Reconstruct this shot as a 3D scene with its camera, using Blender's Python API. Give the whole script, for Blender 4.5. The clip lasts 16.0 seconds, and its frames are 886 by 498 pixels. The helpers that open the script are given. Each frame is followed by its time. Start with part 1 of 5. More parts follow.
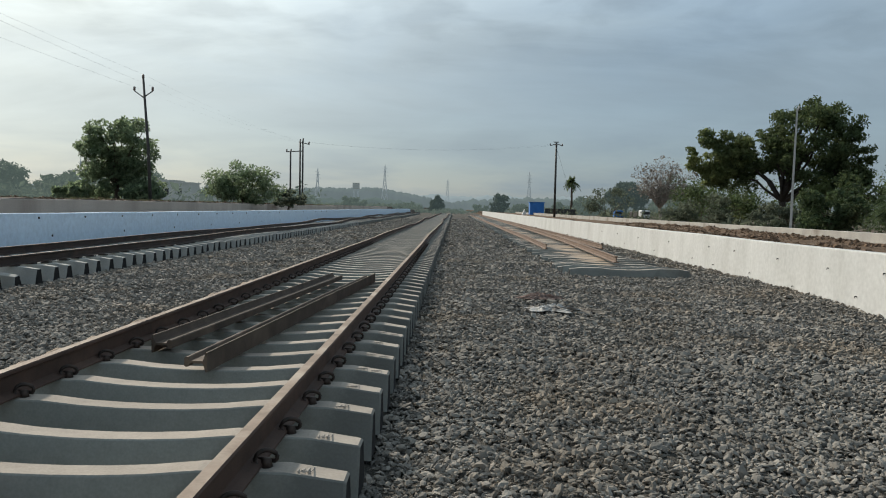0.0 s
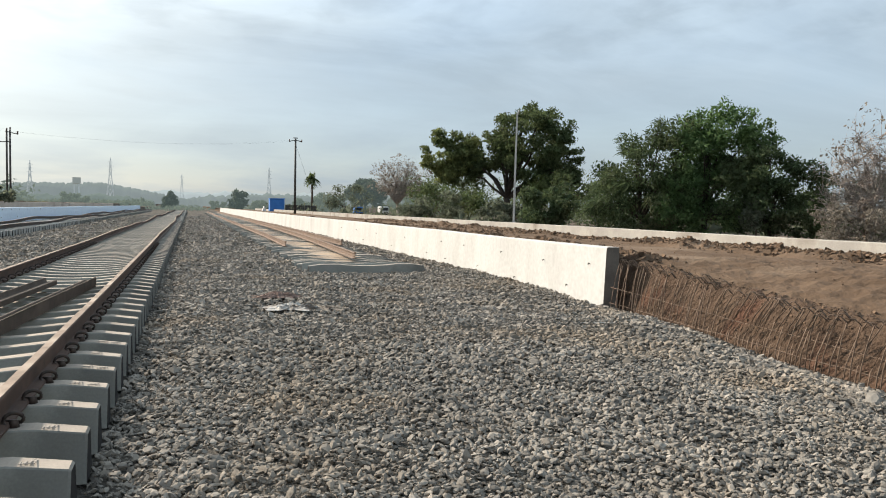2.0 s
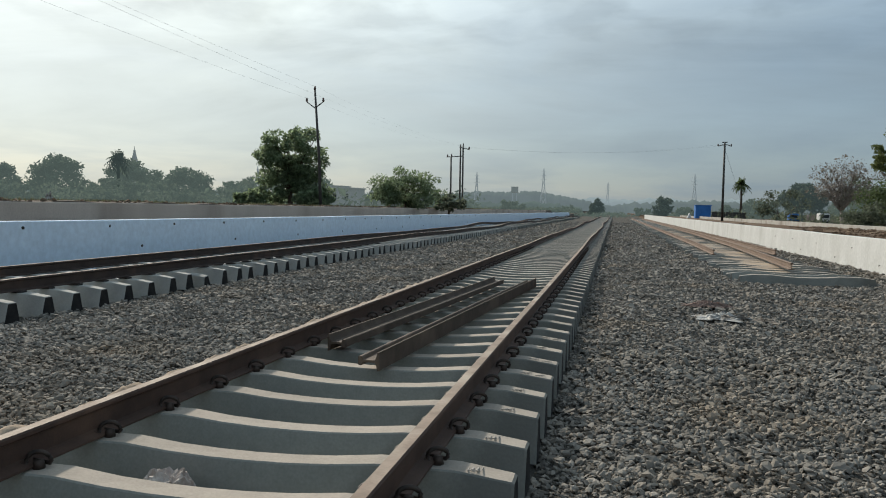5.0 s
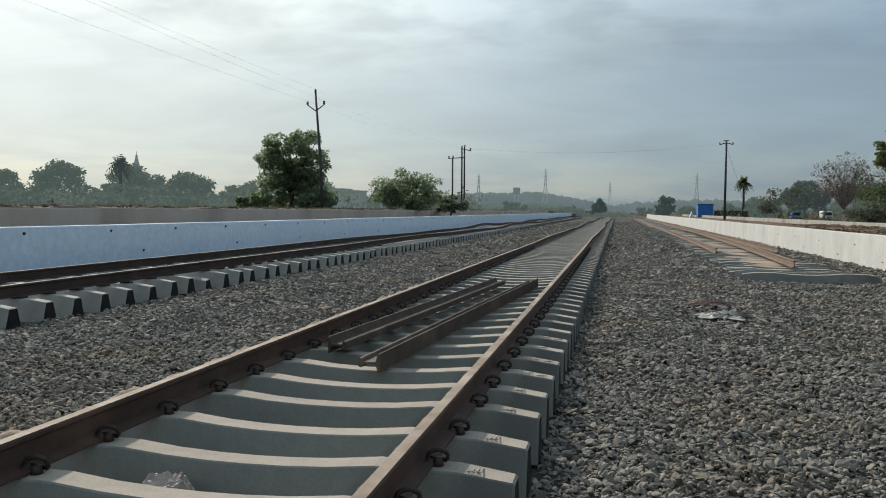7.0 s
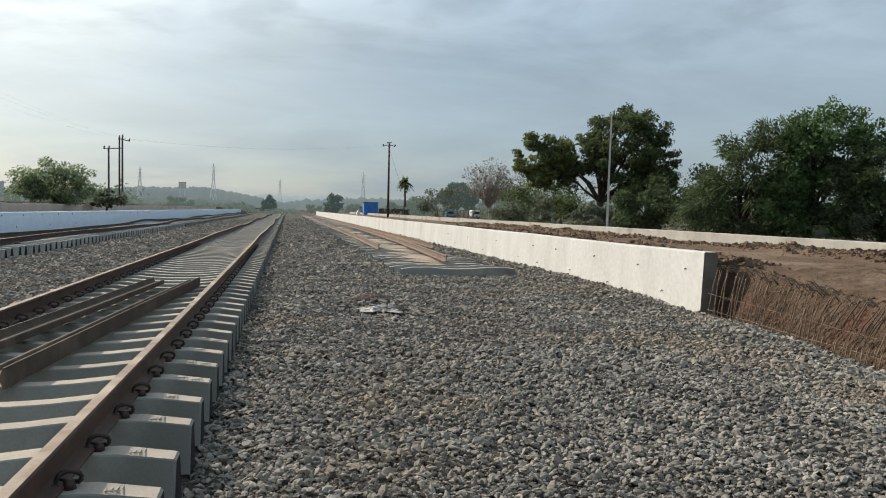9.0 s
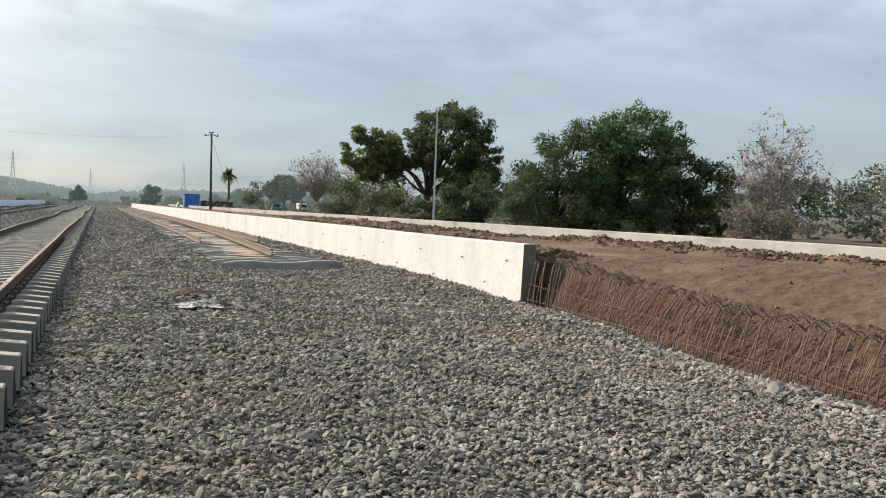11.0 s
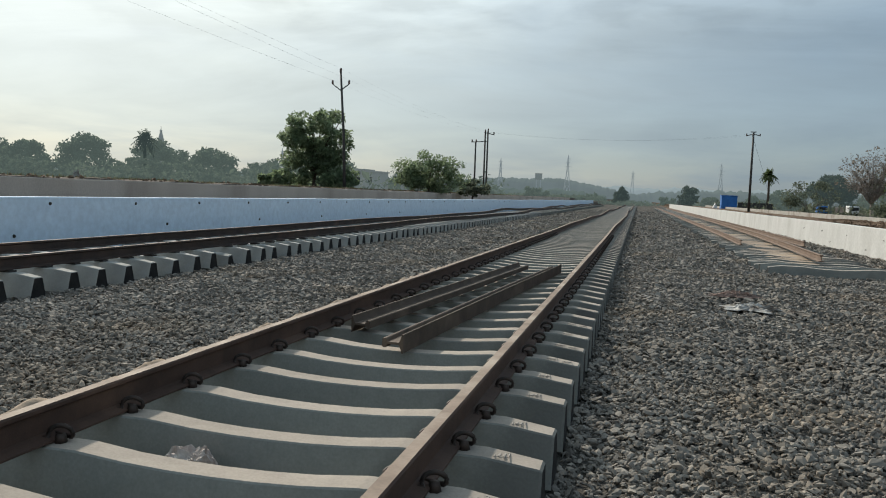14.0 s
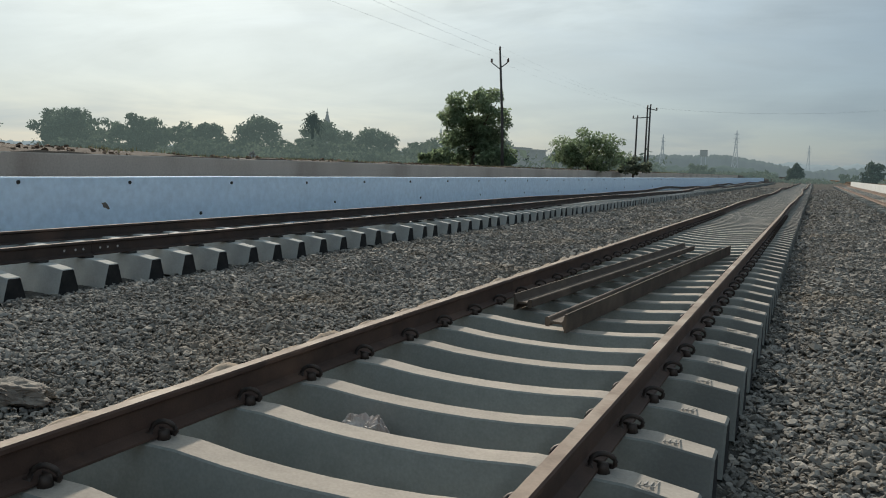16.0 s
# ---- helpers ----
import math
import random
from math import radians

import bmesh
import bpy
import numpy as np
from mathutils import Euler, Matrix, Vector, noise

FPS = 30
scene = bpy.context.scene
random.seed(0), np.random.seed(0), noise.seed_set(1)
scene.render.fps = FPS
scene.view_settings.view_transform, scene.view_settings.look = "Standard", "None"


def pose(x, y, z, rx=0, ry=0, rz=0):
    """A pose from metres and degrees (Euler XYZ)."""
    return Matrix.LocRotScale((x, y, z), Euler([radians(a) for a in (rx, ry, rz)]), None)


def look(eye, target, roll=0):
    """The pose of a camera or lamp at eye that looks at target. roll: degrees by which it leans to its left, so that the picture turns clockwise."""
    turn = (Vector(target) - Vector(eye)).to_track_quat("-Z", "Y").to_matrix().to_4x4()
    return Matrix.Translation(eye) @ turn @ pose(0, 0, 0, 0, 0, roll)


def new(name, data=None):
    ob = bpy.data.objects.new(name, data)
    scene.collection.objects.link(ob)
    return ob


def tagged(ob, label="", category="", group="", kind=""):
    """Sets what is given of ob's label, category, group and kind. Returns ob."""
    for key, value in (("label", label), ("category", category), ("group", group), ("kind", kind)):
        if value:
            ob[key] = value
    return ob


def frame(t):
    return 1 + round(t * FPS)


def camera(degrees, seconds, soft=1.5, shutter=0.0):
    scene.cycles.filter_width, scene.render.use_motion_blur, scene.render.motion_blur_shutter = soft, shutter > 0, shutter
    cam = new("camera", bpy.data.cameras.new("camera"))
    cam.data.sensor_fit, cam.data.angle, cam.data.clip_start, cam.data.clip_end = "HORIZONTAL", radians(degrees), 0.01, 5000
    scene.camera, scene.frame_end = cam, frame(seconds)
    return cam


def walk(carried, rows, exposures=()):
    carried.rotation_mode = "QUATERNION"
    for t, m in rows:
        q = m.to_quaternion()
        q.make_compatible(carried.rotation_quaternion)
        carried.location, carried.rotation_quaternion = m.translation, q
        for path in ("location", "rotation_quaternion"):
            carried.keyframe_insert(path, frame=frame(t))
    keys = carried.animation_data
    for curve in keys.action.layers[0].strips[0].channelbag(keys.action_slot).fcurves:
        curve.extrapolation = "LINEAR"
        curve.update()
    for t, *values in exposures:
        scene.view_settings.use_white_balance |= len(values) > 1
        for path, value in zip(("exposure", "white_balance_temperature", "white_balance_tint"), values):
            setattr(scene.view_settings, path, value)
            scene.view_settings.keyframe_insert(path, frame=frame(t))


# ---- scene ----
cam = camera(57.7, 16.0, soft=1.05)
PATH = [
    (0, (1.79, 0.077, 1.434), (1.765, 2.074, 1.332), 1.3),
    (0.5, (1.832, 0.065, 1.444), (2.048, 2.051, 1.348), 1.4),
    (1, (1.872, 0.038, 1.453), (2.325, 1.984, 1.352), 1.4),
    (1.5, (1.895, 0.069, 1.448), (2.524, 1.965, 1.348), 1.5),
    (2, (1.862, 0.086, 1.454), (2.464, 1.991, 1.356), 1.1),
    (2.5, (1.803, 0.055, 1.463), (2.029, 2.04, 1.368), 0.7),
    (3, (1.761, 0.043, 1.461), (1.689, 2.04, 1.369), 0.4),
    (3.5, (1.741, 0.002, 1.466), (1.483, 1.984, 1.376), 0.7),
    (4, (1.733, -0.034, 1.466), (1.377, 1.932, 1.378), 1.3),
    (4.5, (1.738, -0.034, 1.459), (1.337, 1.923, 1.364), 1.3),
    (5, (1.749, -0.014, 1.454), (1.335, 1.94, 1.353), 1.1),
    (6.2, (1.76, 0.003, 1.452), (1.324, 1.955, 1.351), 0.7),
    (7.3, (1.768, 0.021, 1.443), (1.371, 1.978, 1.348), 0.1),
    (7.5, (1.768, 0.023, 1.454), (1.447, 1.995, 1.35), 0.3),
    (8, (1.808, 0.033, 1.453), (1.756, 2.03, 1.353), 0.6),
    (8.5, (1.838, 0.079, 1.445), (2.057, 2.065, 1.348), 0.8),
    (9, (1.857, 0.076, 1.447), (2.239, 2.037, 1.354), 1.2),
    (9.5, (1.869, 0.09, 1.445), (2.371, 2.024, 1.357), 1.4),
    (9.7, (1.877, 0.093, 1.443), (2.424, 2.015, 1.357), 1.5),
    (10.5, (1.886, 0.098, 1.437), (2.586, 1.970, 1.349), 1.6),
    (11.2, (1.890, 0.100, 1.425), (2.690, 1.932, 1.325), 1.6),
    (11.8, (1.869, 0.1, 1.415), (2.608, 1.956, 1.313), 1.5),
    (12, (1.842, 0.12, 1.425), (2.419, 2.032, 1.314), 1.3),
    (12.5, (1.78, 0.115, 1.427), (1.946, 2.103, 1.298), 1.3),
    (13, (1.725, 0.116, 1.419), (1.555, 2.104, 1.282), 1.6),
    (13.5, (1.697, 0.088, 1.423), (1.319, 2.047, 1.283), 2.0),
    (14, (1.69, 0.079, 1.422), (1.224, 2.019, 1.283), 2.2),
    (14.5, (1.675, 0.066, 1.422), (1.113, 1.98, 1.274), 2.1),
    (15, (1.666, 0.063, 1.411), (0.964, 1.928, 1.239), 1.8),
    (15.5, (1.651, 0.05, 1.416), (0.862, 1.878, 1.224), 1.9),
    (16, (1.641, 0.043, 1.425), (0.814, 1.852, 1.219), 1.9),
]
EXPOSURES = [(0, 0.05, 6338, 7.9), (0.5, 0.30, 6500, 9.2), (1, 0.42, 6615, 10.7), (1.5, 0.58, 6735, 11.8), (2, 0.76, 6735, 11.8), (2.5, 0.42, 6525, 9.8), (3, 0.12, 6620, 8.4), (3.5, 0.08, 6560, 8.0), (5, 0, 6300, 7.5), (7.3, 0, 6300, 7.5), (8, 0.1, 6375, 8.2), (8.5, 0.22, 6465, 9.2), (9, 0.37, 6570, 10.2), (9.5, 0.46, 6645, 10.9), (10.5, 0.58, 6735, 11.8), (11.8, 0.79, 6750, 12.0), (12, 0.77, 6750, 12.0), (12.5, 0.53, 6675, 11.2), (13, 0.22, 6600, 9.2), (13.5, 0.08, 6600, 8.1), (14, 0.03, 6322, 7.7), (16, -0.03, 6300, 7.5)]
walk(cam, [(t, look(eye, target, roll)) for t, eye, target, roll in PATH], EXPOSURES)

# ---- light ----
SUN_AZ, SUN_EL = 42.0, 31.0          # degrees left of the track's line, and above the horizon
sun_dir = Vector((-math.sin(radians(SUN_AZ)) * math.cos(radians(SUN_EL)), math.cos(radians(SUN_AZ)) * math.cos(radians(SUN_EL)), math.sin(radians(SUN_EL))))
sun = new("sun", bpy.data.lights.new("sun", "SUN"))
sun.data.energy, sun.data.angle, sun.data.color = 3.9, radians(2.0), (1.0, 0.89, 0.76)
sun.matrix_world = look(sun_dir * 60, (0, 0, 0))

world = bpy.data.worlds.new("sky")
scene.world = world
world.use_nodes = True
wn, wl = world.node_tree.nodes, world.node_tree.links
wn.clear()


def wnode(kind, **values):
    n = wn.new(kind)
    for k, v in values.items():
        n.inputs[k.replace("_", " ")].default_value = v
    return n


sky = wn.new("ShaderNodeTexSky")
sky.sky_type, sky.sun_disc = "NISHITA", False
sky.sun_elevation, sky.sun_rotation = radians(SUN_EL), radians(-SUN_AZ)
sky.air_density, sky.dust_density, sky.ozone_density = 1.0, 0.7, 1.6
coord = wn.new("ShaderNodeTexCoord")
split = wn.new("ShaderNodeSeparateXYZ")
wl.new(coord.outputs["Generated"], split.inputs[0])
lift = wn.new("ShaderNodeMath")
lift.operation = "ADD"
lift.inputs[1].default_value = 0.16
wl.new(split.outputs["Z"], lift.inputs[0])
flat = []
for axis in ("X", "Y"):
    d = wn.new("ShaderNodeMath")
    d.operation = "DIVIDE"
    wl.new(split.outputs[axis], d.inputs[0])
    wl.new(lift.outputs[0], d.inputs[1])
    flat.append(d)
join = wn.new("ShaderNodeCombineXYZ")
wl.new(flat[0].outputs[0], join.inputs[0])
wl.new(flat[1].outputs[0], join.inputs[1])
clouds = wnode("ShaderNodeTexNoise", Scale=1.1, Detail=7.0, Roughness=0.55, Distortion=0.4)
wl.new(join.outputs[0], clouds.inputs["Vector"])
ramp = wn.new("ShaderNodeValToRGB")
ramp.color_ramp.elements[0].position, ramp.color_ramp.elements[1].position = 0.36, 0.72
ramp.color_ramp.elements[0].color, ramp.color_ramp.elements[1].color = (0.70, 0.70, 0.70, 1), (0.98, 0.98, 0.98, 1)
wl.new(clouds.outputs["Fac"], ramp.inputs[0])
# high thin cloud scatters the sun: brighter towards it, grey-white elsewhere
toward = wn.new("ShaderNodeVectorMath")
toward.operation = "DOT_PRODUCT"
toward.inputs[1].default_value = sun_dir
wl.new(coord.outputs["Generated"], toward.inputs[0])
glow = wn.new("ShaderNodeMapRange")
glow.inputs["From Min"].default_value, glow.inputs["From Max"].default_value = 0.45, 1.0
glow.inputs["To Min"].default_value, glow.inputs["To Max"].default_value = 0.0, 1.0
wl.new(toward.outputs["Value"], glow.inputs["Value"])
power = wn.new("ShaderNodeMath")
power.operation = "POWER"
power.inputs[1].default_value = 2.5
wl.new(glow.outputs["Result"], power.inputs[0])
veil = wn.new("ShaderNodeMix")
veil.data_type = "RGBA"
veil.inputs["A"].default_value, veil.inputs["B"].default_value = (3.65, 4.6, 5.38, 1), (13.4, 13.7, 12.4, 1)
wl.new(power.outputs[0], veil.inputs["Factor"])
streak = wn.new("ShaderNodeMapping")
streak.inputs["Scale"].default_value, streak.inputs["Rotation"].default_value = (0.6, 1.15, 1.0), (0, 0, radians(-28))
wl.new(join.outputs[0], streak.inputs["Vector"])
bands = wnode("ShaderNodeTexNoise", Scale=1.3, Detail=8.0, Roughness=0.6, Distortion=0.5)
wl.new(streak.outputs["Vector"], bands.inputs["Vector"])
shade = wn.new("ShaderNodeMapRange")
shade.inputs["From Min"].default_value, shade.inputs["From Max"].default_value = 0.34, 0.68
shade.inputs["To Min"].default_value, shade.inputs["To Max"].default_value = -0.5, 0.5
wl.new(bands.outputs["Fac"], shade.inputs["Value"])
# the cloud breaks into puffs overhead and thins into even haze at the horizon
depth_up = wn.new("ShaderNodeMapRange")
depth_up.inputs["From Min"].default_value, depth_up.inputs["From Max"].default_value = 0.06, 0.34
depth_up.inputs["To Min"].default_value, depth_up.inputs["To Max"].default_value = 0.06, 0.48
wl.new(split.outputs["Z"], depth_up.inputs["Value"])
puff = wn.new("ShaderNodeMath")
puff.operation = "MULTIPLY"
wl.new(shade.outputs["Result"], puff.inputs[0])
wl.new(depth_up.outputs["Result"], puff.inputs[1])
rise = wn.new("ShaderNodeMapRange")
rise.inputs["From Min"].default_value, rise.inputs["From Max"].default_value = 0.0, 0.30
rise.inputs["To Min"].default_value, rise.inputs["To Max"].default_value = 0.70, 1.19
wl.new(split.outputs["Z"], rise.inputs["Value"])
level = wn.new("ShaderNodeMath")
level.operation = "ADD"
broken = wnode("ShaderNodeTexNoise", Scale=3.4, Detail=5.0, Roughness=0.5, Distortion=0.3)
wl.new(join.outputs[0], broken.inputs["Vector"])
gap = wn.new("ShaderNodeMapRange")
gap.inputs["From Min"].default_value, gap.inputs["From Max"].default_value = 0.36, 0.56
gap.inputs["To Min"].default_value, gap.inputs["To Max"].default_value = -0.22, 0.10
wl.new(broken.outputs["Fac"], gap.inputs["Value"])
high = wn.new("ShaderNodeMapRange")
high.inputs["From Min"].default_value, high.inputs["From Max"].default_value = 0.15, 0.27
wl.new(split.outputs["Z"], high.inputs["Value"])
holes = wn.new("ShaderNodeMath")
holes.operation = "MULTIPLY_ADD"
wl.new(gap.outputs["Result"], holes.inputs[0])
wl.new(high.outputs["Result"], holes.inputs[1])
wl.new(puff.outputs[0], holes.inputs[2])
wl.new(holes.outputs[0], level.inputs[0])
wl.new(rise.outputs["Result"], level.inputs[1])
tint = wn.new("ShaderNodeMix")
tint.data_type, tint.blend_type = "RGBA", "MULTIPLY"
tint.inputs["Factor"].default_value = 1.0
wl.new(veil.outputs["Result"], tint.inputs["A"])
wl.new(level.outputs[0], tint.inputs["B"])
mix = wn.new("ShaderNodeMix")
mix.data_type = "RGBA"
wl.new(ramp.outputs["Color"], mix.inputs["Factor"])
wl.new(sky.outputs["Color"], mix.inputs["A"])
wl.new(tint.outputs["Result"], mix.inputs["B"])
back = wn.new("ShaderNodeBackground")
back.inputs["Strength"].default_value = 0.085
wl.new(mix.outputs["Result"], back.inputs["Color"])
wout = wn.new("ShaderNodeOutputWorld")
wl.new(back.outputs[0], wout.inputs["Surface"])


# ---- materials ----
def material(name, c1, c2, rough=0.85, metal=0.0, scale=8.0, fine=60.0, bump=0.3, depth=0.01, island=False, c3=None, third=0.62, translucent=0.0, objrand=0.0, stretch=None, backdrop=None):
    """Two colours mixed by broad noise, a third as stains, fine grain in value and relief. backdrop adds emission in
    place of haze.
    """
    m = bpy.data.materials.new(name)
    m.use_nodes = True
    n, l = m.node_tree.nodes, m.node_tree.links
    b = n["Principled BSDF"]
    b.inputs["Roughness"].default_value, b.inputs["Metallic"].default_value = rough, metal
    b.inputs["Specular IOR Level"].default_value = 0.12 if rough > 0.91 else 0.4
    tc = n.new("ShaderNodeTexCoord")
    big = n.new("ShaderNodeTexNoise")
    big.inputs["Scale"].default_value, big.inputs["Detail"].default_value, big.inputs["Roughness"].default_value = scale, 6.0, 0.62
    small = n.new("ShaderNodeTexNoise")
    small.inputs["Scale"].default_value, small.inputs["Detail"].default_value = fine, 4.0
    l.new(tc.outputs["Object"], big.inputs["Vector"])
    l.new(tc.outputs["Object"], small.inputs["Vector"])
    where = tc.outputs["Object"]
    if stretch:
        mp = n.new("ShaderNodeMapping")
        mp.inputs["Scale"].default_value = stretch
        l.new(where, mp.inputs["Vector"])
        where = mp.outputs["Vector"]
        l.new(where, big.inputs["Vector"])
    mx = n.new("ShaderNodeMix")
    mx.data_type = "RGBA"
    mx.inputs["A"].default_value, mx.inputs["B"].default_value = (*c1, 1), (*c2, 1)
    mr = n.new("ShaderNodeMapRange")
    mr.inputs["From Min"].default_value, mr.inputs["From Max"].default_value = 0.33, 0.67
    l.new(big.outputs["Fac"], mr.inputs["Value"])
    l.new(mr.outputs["Result"], mx.inputs["Factor"])
    colour = mx.outputs["Result"]
    if c3:
        st = n.new("ShaderNodeTexNoise")
        st.inputs["Scale"].default_value, st.inputs["Detail"].default_value = scale * 0.43, 8.0
        l.new(where, st.inputs["Vector"])
        sr = n.new("ShaderNodeMapRange")
        sr.inputs["From Min"].default_value, sr.inputs["From Max"].default_value = third - 0.06, third + 0.1
        l.new(st.outputs["Fac"], sr.inputs["Value"])
        m3 = n.new("ShaderNodeMix")
        m3.data_type = "RGBA"
        m3.inputs["B"].default_value = (*c3, 1)
        l.new(sr.outputs["Result"], m3.inputs["Factor"])
        l.new(colour, m3.inputs["A"])
        colour = m3.outputs["Result"]
    hv = n.new("ShaderNodeHueSaturation")
    vr = n.new("ShaderNodeMapRange")
    vr.inputs["To Min"].default_value, vr.inputs["To Max"].default_value = 0.80, 1.20
    l.new(small.outputs["Fac"], vr.inputs["Value"])
    value = vr.outputs["Result"]
    if island or objrand:
        if island:
            src = n.new("ShaderNodeNewGeometry").outputs["Random Per Island"]
            lo, hi = (0.64, 1.32) if island == "stone" else (0.6, 1.38)
        else:
            src = n.new("ShaderNodeObjectInfo").outputs["Random"]
            lo, hi = 1 - objrand, 1 + objrand
        ir = n.new("ShaderNodeMapRange")
        ir.inputs["To Min"].default_value, ir.inputs["To Max"].default_value = lo, hi
        l.new(src, ir.inputs["Value"])
        mul = n.new("ShaderNodeMath")
        mul.operation = "MULTIPLY"
        l.new(value, mul.inputs[0])
        l.new(ir.outputs["Result"], mul.inputs[1])
        value = mul.outputs[0]
    l.new(value, hv.inputs["Value"])
    l.new(colour, hv.inputs["Color"])
    l.new(hv.outputs["Color"], b.inputs["Base Color"])
    if bump:
        bp = n.new("ShaderNodeBump")
        bp.inputs["Strength"].default_value, bp.inputs["Distance"].default_value = bump, depth
        l.new(small.outputs["Fac"], bp.inputs["Height"])
        l.new(bp.outputs["Normal"], b.inputs["Normal"])
    # haze over far things, put in as a glow of their surface
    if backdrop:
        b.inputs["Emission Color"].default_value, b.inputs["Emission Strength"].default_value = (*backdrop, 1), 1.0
    if translucent:
        b.inputs["Specular IOR Level"].default_value = 0.25
        tr = n.new("ShaderNodeBsdfTranslucent")
        l.new(hv.outputs["Color"], tr.inputs["Color"])
        ms = n.new("ShaderNodeMixShader")
        ms.inputs[0].default_value = translucent
        l.new(b.outputs[0], ms.inputs[1])
        l.new(tr.outputs[0], ms.inputs[2])
        l.new(ms.outputs[0], n["Material Output"].inputs["Surface"])
    return m


def haze_glow_material(name, colour):
    """Far ground as a plain backdrop: kilometres of lit air before it are painted in as emission."""
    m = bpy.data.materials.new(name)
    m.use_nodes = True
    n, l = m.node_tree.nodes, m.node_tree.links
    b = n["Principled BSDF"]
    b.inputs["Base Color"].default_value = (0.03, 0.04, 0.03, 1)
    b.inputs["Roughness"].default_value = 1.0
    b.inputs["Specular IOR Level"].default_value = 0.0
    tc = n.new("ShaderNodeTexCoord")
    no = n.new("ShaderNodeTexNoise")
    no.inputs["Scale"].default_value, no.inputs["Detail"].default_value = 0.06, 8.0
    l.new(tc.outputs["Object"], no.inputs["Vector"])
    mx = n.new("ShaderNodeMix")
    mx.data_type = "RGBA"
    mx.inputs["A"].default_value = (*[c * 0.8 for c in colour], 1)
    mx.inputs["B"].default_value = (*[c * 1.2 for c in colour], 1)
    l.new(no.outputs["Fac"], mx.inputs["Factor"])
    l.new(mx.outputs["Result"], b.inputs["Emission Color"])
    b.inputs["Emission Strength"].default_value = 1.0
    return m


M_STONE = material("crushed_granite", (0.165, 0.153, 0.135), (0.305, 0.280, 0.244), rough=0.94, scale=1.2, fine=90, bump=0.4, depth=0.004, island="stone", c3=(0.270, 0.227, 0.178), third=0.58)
# darker than the stones: shade in the gaps between them is painted here
M_BED_SHADE = material("ballast_bed", (0.050, 0.047, 0.042), (0.125, 0.117, 0.103), rough=0.97, scale=14.0, fine=34, bump=1.0, depth=0.05, c3=(0.120, 0.107, 0.088), third=0.62)
M_DUST = material("tan_dust", (0.33, 0.26, 0.195), (0.42, 0.335, 0.255), rough=0.97, scale=1.1, fine=18, bump=0.6, depth=0.02, c3=(0.24, 0.20, 0.165), third=0.58)
# tan dust, lightened further so the colour adds to the sun on top
M_TOP = material("dusty_sunlit_sleeper_top", (0.350, 0.308, 0.262), (0.430, 0.377, 0.320), rough=0.95, scale=5.0, fine=70, bump=0.25, depth=0.003, c3=(0.285, 0.265, 0.238), third=0.60, objrand=0.1)
# concrete toned down for the shade on the sleepers' sides
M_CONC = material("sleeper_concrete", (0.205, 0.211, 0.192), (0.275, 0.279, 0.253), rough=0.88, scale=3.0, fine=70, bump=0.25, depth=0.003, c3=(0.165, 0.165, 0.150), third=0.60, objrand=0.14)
M_CONC_PALE = material("new_pale_concrete", (0.36, 0.365, 0.345), (0.44, 0.44, 0.415), rough=0.85, scale=3.0, fine=70, bump=0.25, depth=0.003, c3=(0.30, 0.30, 0.28), third=0.62, objrand=0.1)
M_RAIL = material("rail_rust", (0.058, 0.034, 0.025), (0.098, 0.057, 0.041), rough=0.75, metal=0.15, scale=4.0, fine=110, bump=0.3, depth=0.002, c3=(0.140, 0.082, 0.055), third=0.63)
M_RAIL_DARK = material("dark_rail_rust", (0.036, 0.026, 0.022), (0.068, 0.045, 0.036), rough=0.7, metal=0.2, scale=3.0, fine=110, bump=0.3, depth=0.002, c3=(0.100, 0.060, 0.044), third=0.62)
M_HEAD = material("dusty_rail_head", (0.20, 0.148, 0.112), (0.31, 0.238, 0.185), rough=0.8, metal=0.1, scale=5.0, fine=60, bump=0.3, depth=0.002, c3=(0.40, 0.33, 0.265), third=0.55)
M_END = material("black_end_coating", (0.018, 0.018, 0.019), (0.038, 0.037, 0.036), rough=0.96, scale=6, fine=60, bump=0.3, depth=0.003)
# lighter copy of the rail rust, sun on the east rails painted in
M_RAIL_SUN = material("sunlit_orange_rust", (0.130, 0.090, 0.066), (0.205, 0.146, 0.108), rough=0.8, metal=0.1, scale=4.0, fine=110, bump=0.3, depth=0.002)
M_CLIP = material("clip_steel", (0.045, 0.038, 0.034), (0.085, 0.06, 0.048), rough=0.6, metal=0.5, scale=20, fine=120, bump=0.2, depth=0.002)
M_WASH = material("whitewash", (0.575, 0.575, 0.555), (0.485, 0.485, 0.465), rough=0.9, scale=1.7, fine=12, bump=0.08, depth=0.006, c3=(0.44, 0.435, 0.41), third=0.61, stretch=(1, 1, 0.45))
M_WASHB = material("blue_whitewash", (0.71, 0.83, 0.945), (0.68, 0.80, 0.925), rough=0.9, scale=0.9, fine=9, bump=0.05, depth=0.004, c3=(0.60, 0.69, 0.78), third=0.70, stretch=(1, 1, 0.6))
M_RAW = material("raw_concrete", (0.33, 0.315, 0.29), (0.43, 0.41, 0.37), rough=0.92, scale=1.6, fine=30, bump=0.5, depth=0.01, c3=(0.24, 0.21, 0.18), third=0.6)
M_BANKWALL = material("grey_brown_concrete", (0.47, 0.405, 0.35), (0.56, 0.49, 0.43), rough=0.94, scale=0.7, fine=22, bump=0.5, depth=0.012, c3=(0.36, 0.30, 0.255), third=0.57, stretch=(1, 1, 0.3))
